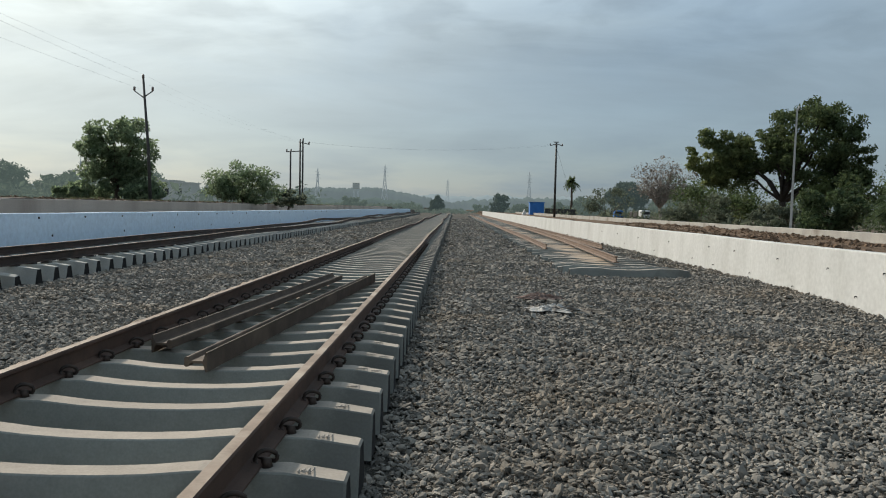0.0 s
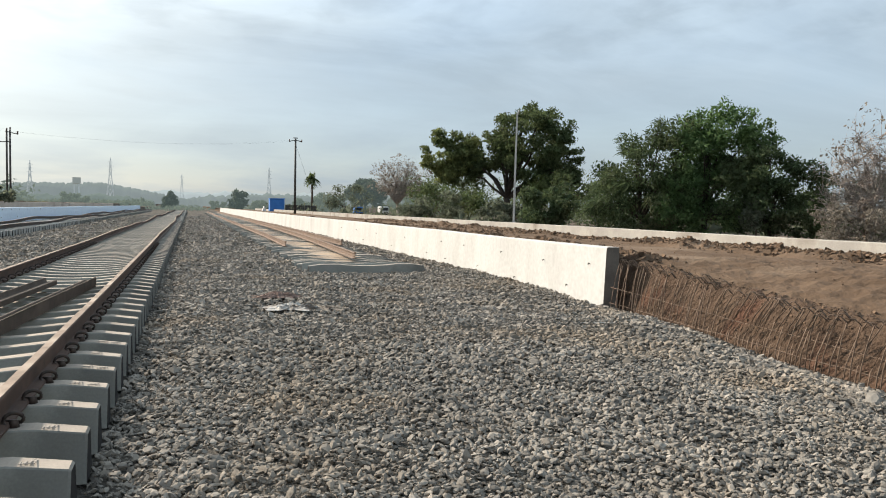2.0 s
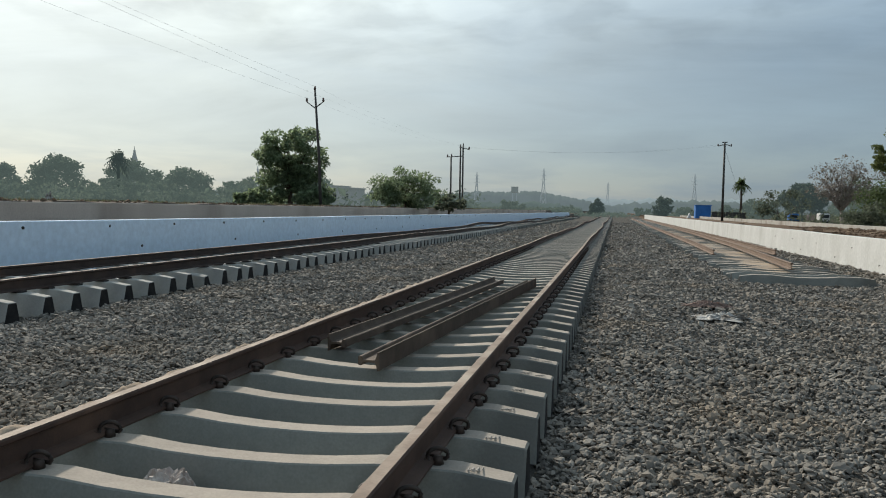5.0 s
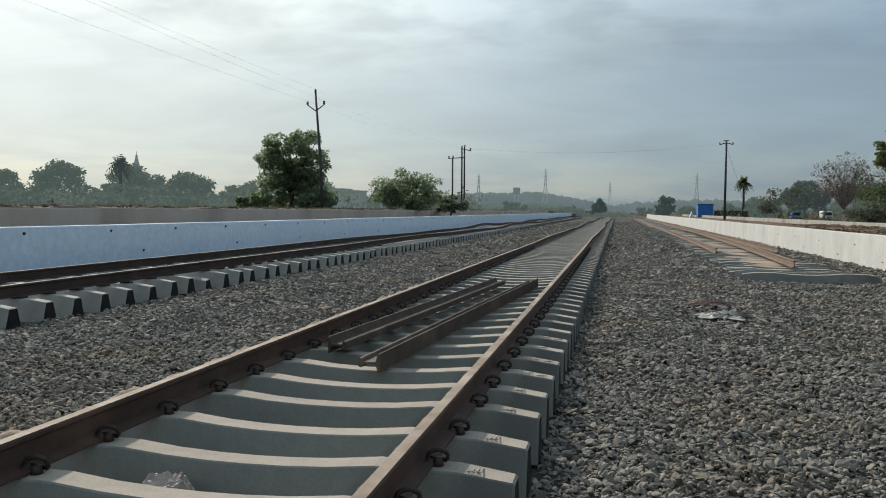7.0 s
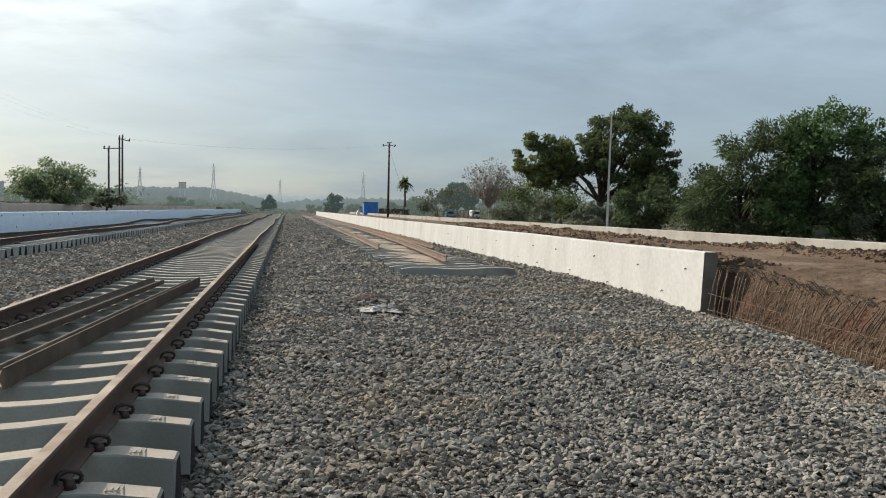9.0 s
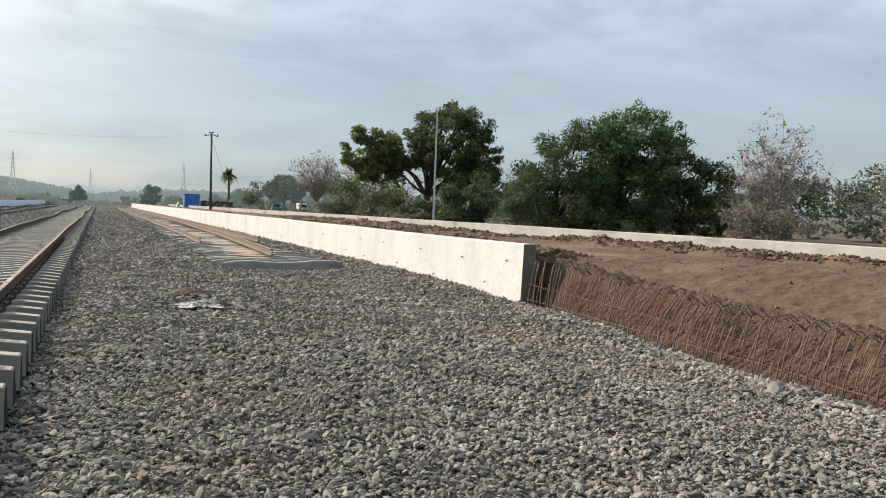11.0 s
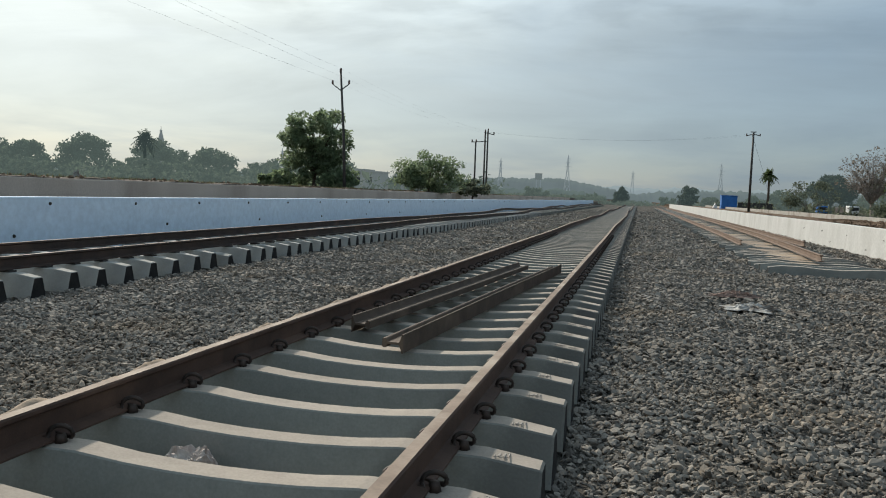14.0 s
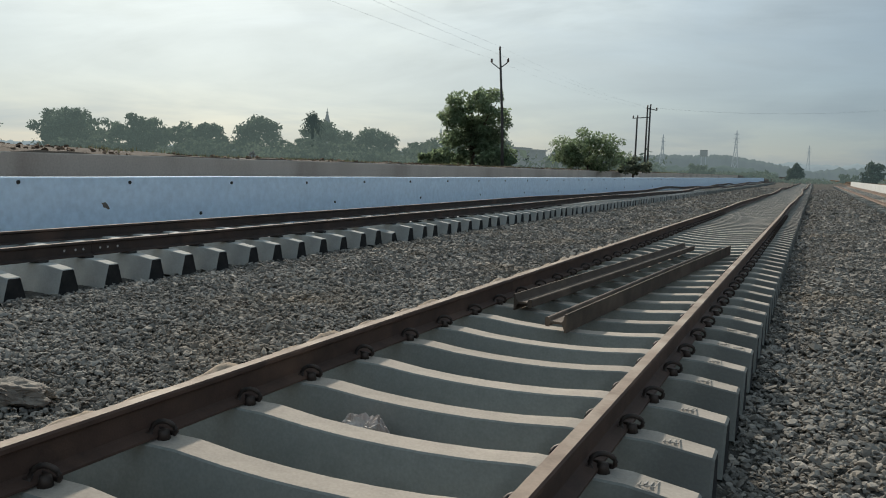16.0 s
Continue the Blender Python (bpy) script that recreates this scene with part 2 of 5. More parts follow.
# holds the shade on the east wall's end; the chipped patch shares it
M_DARKCONC = material("shaded_end_and_chip_concrete", (0.12, 0.105, 0.09), (0.18, 0.155, 0.13), rough=0.95, scale=4, fine=40, bump=0.5, depth=0.01)
M_SOIL = material("red_brown_soil", (0.106, 0.071, 0.047), (0.156, 0.109, 0.075), rough=0.97, scale=0.8, fine=9, bump=0.9, depth=0.05, c3=(0.200, 0.148, 0.106), third=0.57)
M_DAMP = material("fresh_cut_damp_soil", (0.068, 0.046, 0.033), (0.115, 0.079, 0.056), rough=0.97, scale=2.2, fine=22, bump=1.0, depth=0.05, c3=(0.130, 0.066, 0.045), third=0.59)
M_CLOD = material("soil_clods", (0.125, 0.084, 0.056), (0.185, 0.128, 0.088), rough=0.97, scale=3, fine=40, bump=0.6, depth=0.02, island=True)
M_LAND = material("dry_land", (0.100, 0.082, 0.066), (0.136, 0.110, 0.088), rough=0.97, scale=0.35, fine=6, bump=0.6, depth=0.04, c3=(0.160, 0.126, 0.098), third=0.60)
M_BAR = material("rusty_rebar", (0.125, 0.086, 0.062), (0.200, 0.145, 0.108), rough=0.85, metal=0.1, scale=9, fine=90, bump=0.2, depth=0.002)
M_HOLE = material("dark_iron_and_hole_shade", (0.02, 0.02, 0.02), (0.04, 0.035, 0.03), rough=0.8, scale=20, fine=80, bump=0.1)
M_POLE = material("weathered_iron_pole", (0.05, 0.048, 0.046), (0.09, 0.083, 0.075), rough=0.7, metal=0.3, scale=3, fine=40, bump=0.2, depth=0.004)
M_PALE = material("pale_concrete_pole", (0.42, 0.41, 0.39), (0.52, 0.50, 0.47), rough=0.85, scale=3, fine=40, bump=0.2, depth=0.004)
M_PORC = material("porcelain", (0.10, 0.06, 0.05), (0.14, 0.09, 0.07), rough=0.25, scale=20, fine=60, bump=0.0)
M_WIRE = material("aluminium_wire", (0.24, 0.25, 0.26), (0.30, 0.31, 0.32), rough=0.6, metal=0.3, scale=20, fine=60, bump=0.0)
# pylon and tank steel glows faintly to imitate haze
M_GALV = material("haze_glow_galvanised_steel", (0.16, 0.18, 0.19), (0.21, 0.23, 0.24), rough=0.8, scale=0.3, fine=2, bump=0.0, backdrop=(0.125, 0.148, 0.155))
M_BARK = material("bark", (0.085, 0.065, 0.05), (0.14, 0.11, 0.085), rough=0.95, scale=3, fine=22, bump=0.8, depth=0.03)
M_BARKDARK = material("dark_mango_bark", (0.045, 0.038, 0.032), (0.075, 0.062, 0.050), rough=0.95, scale=3, fine=22, bump=0.8, depth=0.03)
M_TWIG = material("dry_twigs", (0.27, 0.235, 0.21), (0.37, 0.325, 0.29), rough=0.95, scale=3, fine=22, bump=0.3, depth=0.01)
M_LEAF = material("mango_leaves", (0.074, 0.104, 0.045), (0.118, 0.150, 0.066), rough=0.7, scale=0.5, fine=6, bump=0, island=True, c3=(0.150, 0.150, 0.064), third=0.60, translucent=0.52)
M_LEAFY = material("young_yellow_leaves", (0.158, 0.192, 0.072), (0.215, 0.245, 0.100), rough=0.7, scale=0.5, fine=6, bump=0, island=True, c3=(0.105, 0.135, 0.058), third=0.55, translucent=0.58)
M_LEAFB = material("fresh_green_leaves", (0.078, 0.140, 0.054), (0.128, 0.204, 0.082), rough=0.7, scale=0.6, fine=6, bump=0, island=True, c3=(0.150, 0.200, 0.080), third=0.57, translucent=0.55)
M_LEAF2 = material("bright_green_leaves", (0.180, 0.238, 0.140), (0.250, 0.308, 0.182), rough=0.75, scale=0.5, fine=6, bump=0, island=True, c3=(0.225, 0.238, 0.135), third=0.60, translucent=0.66)
M_LEAF4 = material("acacia_leaves", (0.060, 0.090, 0.042), (0.096, 0.128, 0.060), rough=0.8, scale=0.6, fine=6, bump=0, island=True, c3=(0.115, 0.112, 0.060), third=0.58, translucent=0.40)
# far stonework with the haze's light emitted by the stone
M_HAZESTONE = material("haze_glow_stone", (0.20, 0.20, 0.19), (0.26, 0.255, 0.24), rough=0.9, scale=0.3, fine=4, bump=0.2, backdrop=(0.085, 0.100, 0.098))
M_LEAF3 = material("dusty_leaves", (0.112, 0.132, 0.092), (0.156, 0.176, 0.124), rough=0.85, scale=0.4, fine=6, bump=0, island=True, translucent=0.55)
# far foliage emits a grey-green glow where haze would lie over it
M_HAZE = material("haze_glow_leaves", (0.055, 0.072, 0.048), (0.080, 0.098, 0.068), rough=0.9, scale=0.15, fine=2, bump=0, island=True, translucent=0.4, backdrop=(0.106, 0.136, 0.126))
M_HAZE_DARK = material("haze_glow_dark_leaves", (0.05, 0.065, 0.045), (0.07, 0.085, 0.06), rough=0.9, scale=0.15, fine=2, bump=0, island=True, translucent=0.4, backdrop=(0.050, 0.068, 0.068))
M_LEAFDRY = material("dry_leaves", (0.185, 0.165, 0.135), (0.265, 0.235, 0.195), rough=0.8, scale=0.5, fine=6, bump=0, island=True, translucent=0.35)
M_GRASS = material("dry_grass", (0.12, 0.125, 0.060), (0.20, 0.185, 0.105), rough=0.9, scale=0.5, fine=6, bump=0, island=True, translucent=0.2)
M_BLUE = material("blue_sheet_metal", (0.03, 0.14, 0.42), (0.04, 0.19, 0.52), rough=0.6, scale=1, fine=20, bump=0.1)
M_WHITE = material("white_paint", (0.66, 0.66, 0.65), (0.74, 0.74, 0.72), rough=0.5, scale=1.5, fine=30, bump=0.05)
M_TYRE = material("rubber", (0.02, 0.02, 0.02), (0.035, 0.035, 0.035), rough=0.9, scale=10, fine=60, bump=0.1)
M_GLASS = material("dark_window_glass", (0.03, 0.035, 0.04), (0.05, 0.055, 0.06), rough=0.1, scale=2, fine=20, bump=0)
M_PLASTIC = material("dirty_plastic", (0.36, 0.345, 0.32), (0.52, 0.505, 0.475), rough=0.6, scale=12, fine=60, bump=0.4, depth=0.01, c3=(0.19, 0.165, 0.14), third=0.50)
M_BAG = material("cloudy_plastic", (0.36, 0.31, 0.28), (0.50, 0.455, 0.42), rough=0.6, scale=14, fine=60, bump=0.3, depth=0.008, c3=(0.26, 0.19, 0.155), third=0.52)
M_SPARE = material("spare_rail_rust", (0.060, 0.044, 0.033), (0.105, 0.076, 0.056), rough=0.8, metal=0.1, scale=4.0, fine=110, bump=0.3, depth=0.002, c3=(0.150, 0.110, 0.080), third=0.62)
M_SACK = material("dusty_sack", (0.20, 0.172, 0.140), (0.30, 0.262, 0.215), rough=0.9, scale=9, fine=90, bump=0.5, depth=0.01, c3=(0.10, 0.08, 0.065), third=0.53)
M_CLOTH = material("stained_rag", (0.20, 0.135, 0.11), (0.30, 0.205, 0.165), rough=0.9, scale=9, fine=60, bump=0.4, depth=0.01, c3=(0.12, 0.09, 0.08), third=0.56)
M_STENCIL = material("stencil_paint", (0.27, 0.25, 0.225), (0.35, 0.325, 0.29), rough=0.9, scale=30, fine=120, bump=0.1)
# emitted colours of the ridges, with the haze already in them
M_HILL = haze_glow_material("hazy_hill", (0.135, 0.162, 0.170))
M_HILL2 = haze_glow_material("hazier_hill", (0.27, 0.315, 0.335))
M_WOOD = haze_glow_material("hazy_wood", (0.105, 0.132, 0.130))


# ---- builders ----
def mesh_of(name, verts, faces, mat, smooth=False):
    me = bpy.data.meshes.new(name)
    me.from_pydata([tuple(v) for v in verts] if not isinstance(verts, np.ndarray) else verts.tolist(), [], faces if not isinstance(faces, np.ndarray) else faces.tolist())
    me.materials.append(mat)
    if smooth:
        me.polygons.foreach_set("use_smooth", [True] * len(me.polygons))
    me.update()
    return me


def part(name, bm, mat, parent, label=""):
    """Links a bmesh, or a finished mesh, as one object under parent."""
    if isinstance(bm, bmesh.types.BMesh):
        me = bpy.data.meshes.new(name)
        bm.to_mesh(me)
        bm.free()
        me.materials.append(mat)
    else:
        me = bm
    ob = new(name, me)
    ob.parent = parent
    return tagged(ob, label)


def thing(name, label, category, group="", kind="", at=(0, 0, 0), me=None):
    ob = new(name, me)
    ob.location = at
    return tagged(ob, label, category, group, kind)


def add_box(bm, x0, x1, y0, y1, z0, z1, bevel=0.0):
    r = bmesh.ops.create_cube(bm, size=1.0, matrix=Matrix.Translation(((x0 + x1) / 2, (y0 + y1) / 2, (z0 + z1) / 2)) @ Matrix.Diagonal((x1 - x0, y1 - y0, z1 - z0, 1)))
    if bevel:
        edges = {e for v in r["verts"] for e in v.link_edges}
        bmesh.ops.bevel(bm, geom=list(edges), offset=bevel, segments=1, affect="EDGES")


def box(x0, x1, y0, y1, z0, z1, bevel=0.0):
    bm = bmesh.new()
    add_box(bm, x0, x1, y0, y1, z0, z1, bevel)
    return bm


def tubes(paths, sides=6):
    """Vertices and faces of round bars along paths of (point, radius)."""
    verts, faces = [], []
    for path in paths:
        base = len(verts)
        pts = [Vector(p) for p, r in path]
        for i, (p, r) in enumerate(path):
            d = (pts[min(i + 1, len(pts) - 1)] - pts[max(i - 1, 0)])
            d = d.normalized() if d.length > 1e-6 else Vector((0, 0, 1))
            u = d.orthogonal().normalized() if abs(d.z) > 0.9 or i == 0 else d.cross(Vector((0, 0, 1))).normalized()
            if abs(d.z) > 0.9:
                u = (Vector((1, 0, 0)) - d * d.x).normalized()
            else:
                u = d.cross(Vector((0, 0, 1))).normalized()
            w = d.cross(u)
            for k in range(sides):
                a = 2 * math.pi * k / sides
                verts.append(pts[i] + (u * math.cos(a) + w * math.sin(a)) * r)
        for i in range(len(path) - 1):
            for k in range(sides):
                a, b = base + i * sides + k, base + i * sides + (k + 1) % sides
                faces.append((a, b, b + sides, a + sides))
        faces.append(tuple(base + k for k in range(sides))[::-1])
        faces.append(tuple(base + (len(path) - 1) * sides + k for k in range(sides)))
    return verts, faces


def tube_part(name, paths, mat, parent, sides=6, label="", smooth=True):
    v, f = tubes(paths, sides)
    return part(name, mesh_of(name, v, f, mat, smooth), mat, parent, label)


def smooth01(a):
    a = np.clip(a, 0, 1)
    return a * a * (3 - 2 * a)


def wobble(x, y, s, seed=0.0):
    """Cheap smooth noise for arrays, about -1 to 1."""
    return (np.sin(x * s * 1.7 + 1.3 * np.sin(y * s * 1.1 + seed) + seed) + np.sin(y * s * 1.9 + 1.7 * np.sin(x * s * 0.8 - seed) + 2.1 * seed) + np.sin((x + y) * s * 3.1 + seed * 3) * 0.5) / 2.5


# ---- the ground ----
LW, LW2, RW, RW2 = -8.5, -13.0, 8.1, 15.4        # faces of the platform walls
RW_END = 11.31                        # where the cast wall stops
rng = np.random.default_rng(4)


def ballast_z(x, y):
    dip = smooth01((x - 5.6) / 2.4) * smooth01((10.2 - y) / 4.0)
    heap = 0.10 * smooth01((x - 6.6) / 1.3) * smooth01((y - 10.5) / 5.0)
    west = 0.03 * smooth01((-3.6 - x) / 1.2)
    # trodden hollow along the sleeper ends, and a loose shoulder against the cut soil
    hollow = 0.065 * smooth01((x - 1.2) / 0.1) * smooth01((1.85 - x) / 0.35)
    shoulder = 0.07 * np.exp(-((x - 7.55) / 0.3) ** 2) * smooth01((11.0 - y) / 1.5) * (0.7 + 0.5 * wobble(x * 0.2, y, 2.3, 0.9))
    return -west - hollow + shoulder + 0.018 * wobble(x, y, 1.6, 0.4) + 0.012 * wobble(x, y, 4.3, 2.0) - 0.17 * dip + heap - 0.02


def land_z(x, y):
    z = np.full(np.broadcast(x, y).shape, -0.30)
    left = 0.74 + 0.05 * wobble(x, y, 0.9, 1.0) + 0.02 * wobble(x, y, 3.0, 2.2)
    bank = 1.43 + 0.30 * smooth01((20 - y) / 14) * smooth01((-13.2 - x) / 1.2) + 0.045 * wobble(x, y, 0.8, 1.0) + 0.03 * wobble(x, y, 3.0, 2.2)
    left = np.where(x < LW2 - 0.1, bank, left)
    z = np.where(x < LW - 0.12, left, z)
    berm = 0.10 * np.exp(-((x - 8.75) / 0.38) ** 2) * (0.6 + 0.5 * wobble(x * 0.3, y, 1.7, 0.7))
    fill = 0.72 + berm + 0.025 * wobble(x, y, 1.3, 0.3) + 0.018 * wobble(x, y, 4.0, 1.1) - 0.12 * smooth01((x - 10) / 4.5)
    edge = np.interp(y, [3, 6.5, 9, 11.4], [0.36, 0.40, 0.52, 0.70])
    top = edge + (fill - edge) * smooth01((x - 8.6) / 2.4)
    slump = 0.10 * np.clip(wobble(x * 0, y, 0.9, 2.6), 0, 1)
    cut = -0.30 + (top + 0.30) * smooth01((x - 8.26 - 0.04 * wobble(x * 0, y, 2.1, 0.4)) / (0.42 + slump)) + 0.03 * wobble(x, y, 7.0, 0.4) + 0.022 * wobble(x, y, 15.0, 1.3)
    fill = np.where(y < RW_END + 0.06, cut * smooth01((RW_END + 2.6 - y) / 2.6) + np.minimum(fill, cut) * (1 - smooth01((RW_END + 2.6 - y) / 2.6)), fill)
    z = np.where((x > RW + 0.12) & (x <= RW2 + 0.1), fill, z)
    right = 0.45 + 0.05 * wobble(x, y, 0.5, 1.9) + 0.004 * np.clip(x - 20, 0, 100)
    z = np.where(x > RW2 + 0.1, right, z)
    return z


def stations(*spans):
    out = []
    for a, b, n in spans:
        out += list(np.linspace(a, b, n, endpoint=False))
    return np.array(out + [spans[-1][1]])


def sheet(name, xs, ys, height, mat, smooth=True):
    X, Y = np.meshgrid(xs, ys)
    Z = height(X, Y)
    verts = np.stack([X, Y, Z], -1).reshape(-1, 3)
    nx, ny = len(xs), len(ys)
    i = (np.arange(ny - 1)[:, None] * nx + np.arange(nx - 1)[None]).reshape(-1)
    return mesh_of(name, verts, np.stack([i, i + 1, i + 1 + nx, i + nx], -1), mat, smooth)


xs = np.concatenate([stations((-3000, -200, 10), (-200, -30, 20), (-30, LW2 - 0.3, 44)), [LW2 - 0.16, LW2 - 0.06], stations((LW2 + 0.2, LW - 0.3, 12)), [LW - 0.16, LW - 0.06], stations((-8, 8, 8)), [RW + 0.06, RW + 0.16], stations((8.22, 8.9, 26), (8.95, 11, 21), (11, 15.2, 22)), [RW2 + 0.05, RW2 + 0.16], stations((15.8, 40, 40), (40, 200, 20), (200, 3000, 10))])
ys = stations((-60, 2, 20), (2, 12.4, 190), (12.4, 16, 26), (16, 60, 90), (60, 200, 60), (200, 3500, 30))
ground = thing("ground", "dry brown earth with patches of scrubby grass", "ground", kind="structure", me=sheet("ground", xs, ys, land_z, M_LAND))
ground.data.materials.append(M_SOIL)
ground.data.materials.append(M_DAMP)
for p in ground.data.polygons:
    if RW < p.center.x < RW2 + 0.1:
        p.material_index = 2 if p.center.x < 8.80 and p.center.y < RW_END + 0.1 else 1

bed = thing("ballast_bed", "bed of crushed stone under the tracks, darkened as shaded gaps", "ballast", kind="structure",
            me=sheet("ballast_bed", stations((LW + 0.01, RW + 0.1, 90)), stations((-6, 16, 120), (16, 60, 100), (60, 400, 40)), lambda x, y: ballast_z(x, y) - 0.012, M_BED_SHADE))


def stones(name, pts, sizes, squash, mat, seed, fine=False):
    """Broken stones: lumps of twelve shifted corners where fine, else blocks of eight, open underneath."""
    r = np.random.default_rng(seed)
    n = len(pts)
    if fine:
        g = (1 + 5 ** 0.5) / 2
        base = np.array([[-1, g, 0], [1, g, 0], [-1, -g, 0], [1, -g, 0], [0, -1, g], [0, 1, g], [0, -1, -g], [0, 1, -g], [g, 0, -1], [g, 0, 1], [-g, 0, -1], [-g, 0, 1]]) / 1.45
        f = np.array([[0, 11, 5], [0, 5, 1], [0, 1, 7], [0, 7, 10], [0, 10, 11], [1, 5, 9], [5, 11, 4], [11, 10, 2], [3, 9, 4], [3, 4, 2], [3, 2, 6], [3, 6, 8], [3, 8, 9], [4, 9, 5], [2, 4, 11], [9, 8, 1]])
        v = base[None] * r.uniform(0.62, 1.14, (n, 12, 1)) + r.normal(0, 0.15, (n, 12, 3))
    else:
        base = np.array([[-1, -1, -1], [1, -1, -1], [1, 1, -1], [-1, 1, -1], [-1, -1, 1], [1, -1, 1], [1, 1, 1], [-1, 1, 1]], float)
        f = np.array([[4, 5, 6, 7], [0, 1, 5, 4], [1, 2, 6, 5], [2, 3, 7, 6], [3, 0, 4, 7]])
        v = base[None] * r.uniform(0.5, 1.0, (n, 8, 3))
    k = len(base)
    v = v * np.stack([r.uniform(0.75, 1.35, n), r.uniform(0.6, 1.0, n), r.uniform(*squash, n)], -1)[:, None]
    tilt, turn = r.normal(0, 0.34 if not fine else 0.42, (n, 2)), r.uniform(0, 6.283, n)
    cx, sx, cy, sy, cz, sz = np.cos(tilt[:, 0]), np.sin(tilt[:, 0]), np.cos(tilt[:, 1]), np.sin(tilt[:, 1]), np.cos(turn), np.sin(turn)
    x, y, z = v[..., 0], v[..., 1], v[..., 2]
    y, z = y * cx[:, None] - z * sx[:, None], y * sx[:, None] + z * cx[:, None]
    x, z = x * cy[:, None] + z * sy[:, None], -x * sy[:, None] + z * cy[:, None]
    x, y = x * cz[:, None] - y * sz[:, None], x * sz[:, None] + y * cz[:, None]
    v = np.stack([x, y, z], -1) * sizes[:, None, None] + pts[:, None]
    faces = (f[None] + k * np.arange(n)[:, None, None]).reshape(-1, f.shape[1])
    return mesh_of(name, v.reshape(-1, 3), faces, mat)


def scatter(x0, x1, y0, y1, density, keep):
    n = int((x1 - x0) * (y1 - y0) * density)
    x, y = rng.uniform(x0, x1, n), rng.uniform(y0, y1, n)
    k = keep(x, y)
    return x[k], y[k]


def open_ballast(x, y):
    return (np.abs(x) > 1.33) & (np.hypot(x - 1.75, y) > 2.3) & (x - 1.75 > -1.38 * (y + 0.6)) & (x - 1.75 < 1.38 * (y + 0.6)) & ~((x > LW + 1.65) & (x < -5.5) & (y < 60))


px, py, ps = [], [], []
for y0, y1, dens, size in ((0.6, 4.4, 1720, 0.0158), (4.4, 7.0, 1250, 0.0178), (7.0, 11, 720, 0.0222), (11, 18, 400, 0.0268), (18, 30, 165, 0.0345), (30, 60, 40, 0.049), (60, 110, 12, 0.065)):
    a, b = scatter(-7.0, 8.05, y0, y1, dens, open_ballast)
    px.append(a), py.append(b), ps.append(size * rng.lognormal(0, 0.28, len(a)))
a, b = scatter(-5.4, 7.0, -6, 4, 220, lambda x, y: (np.abs(x) > 1.35) & ~open_ballast(x, y) & (x > -5.4))
px.append(a), py.append(b), ps.append(0.036 * rng.lognormal(0, 0.28, len(a)))
a, b = scatter(7.2, 8.16, 3.5, 11.1, 330, lambda x, y: x < 8.02 + 0.1 * wobble(x * 0, y, 3.0, 1.2))
px.append(a), py.append(b), ps.append(0.034 * rng.lognormal(0, 0.25, len(a)))
px, py, ps = np.concatenate(px), np.concatenate(py), np.concatenate(ps)
pz = ballast_z(px, py) + rng.uniform(-0.032, 0.02, len(px))
P = np.stack([px, py, pz], -1)
near = (py < 8.6) & open_ballast(px, py)
thing("ballast_stones", "loose grey crushed stone ballast beside the track", "ballast", kind="stuff", me=stones("ballast_stones", P[near], ps[near], (0.34, 0.66), M_STONE, 8, True))
thing("ballast_stones", "grey crushed stone ballast stretching along the tracks", "ballast", kind="stuff", me=stones("ballast_stones", P[~near], ps[~near], (0.32, 0.62), M_STONE, 9))


# ---- platform walls ----
def wall(name, label, x_base, x_top, x_back, y0, y1, z0, z1, mat, capmat=None, step=3.0):
    """A long cast wall with an uneven top and a slightly leaning face, of thickness to x_back."""
    r = random.Random(name)
    n = max(2, int((y1 - y0) / step))
    verts, faces = [], []
    for i in range(n + 1):
        y = y0 + (y1 - y0) * i / n
        j = r.uniform(-0.007, 0.007)
        e = r.uniform(-0.008, 0.008)
        c = 0.015 if x_back > x_base else -0.015
        verts += [(x_base, y, z0), (x_top + j, y, z1 - 0.015 + e), (x_top + j + c, y, z1 + e), (x_back, y, z1 + e), (x_back, y, z0)]
    for i in range(n):
        for k in range(5):
            a, b = i * 5 + k, i * 5 + (k + 1) % 5
            faces.append((a, b, b + 5, a + 5))
    faces += [(0, 1, 2, 3, 4), tuple(n * 5 + k for k in (4, 3, 2, 1, 0))]
    me = mesh_of(name, verts, faces, mat)
    bm = bmesh.new()
    bm.from_mesh(me)
    bmesh.ops.recalc_face_normals(bm, faces=bm.faces)
    bm.to_mesh(me)
    bm.free()
    ob = thing(name, label, "wall", kind="structure", me=me)
    # faces towards -y take capmat, which is coloured dark as their shade
    if capmat:
        me.materials.append(capmat)
        for p in me.polygons:
            if p.normal.y < -0.7:
                p.material_index = 1
    return ob


wall_west = wall("wall_west", "blue-tinted whitewashed concrete platform wall", LW + 0.02, LW, LW - 0.25, -30, 190, -0.3, 1.075, M_WASHB)
wall_east = wall("wall_east", "whitewashed concrete platform wall with a raw cut end", RW - 0.05, RW, RW + 0.22, RW_END, 178, -0.3, 0.905, M_WASH, M_DARKCONC)
wall_west_back = wall("wall_west_back", "bare grey-brown concrete wall along the bank's foot", LW2 + 0.02, LW2, LW2 - 0.24, -30, 178, 0.4, 1.42, M_BANKWALL)
wall_back = wall("wall_back", "bare pale concrete wall along the platform's far side", RW2, RW2, RW2 + 0.22, -30, 178, 0.2, 0.94, M_RAW)

# dark discs on the face, painting the shade inside the weep holes
disc_v, disc_f = tubes([[((0, 0, 0), 0.030), ((0.02, 0, 0), 0.030)]], 10)
disc = mesh_of("weep_hole", disc_v, disc_f, M_HOLE)
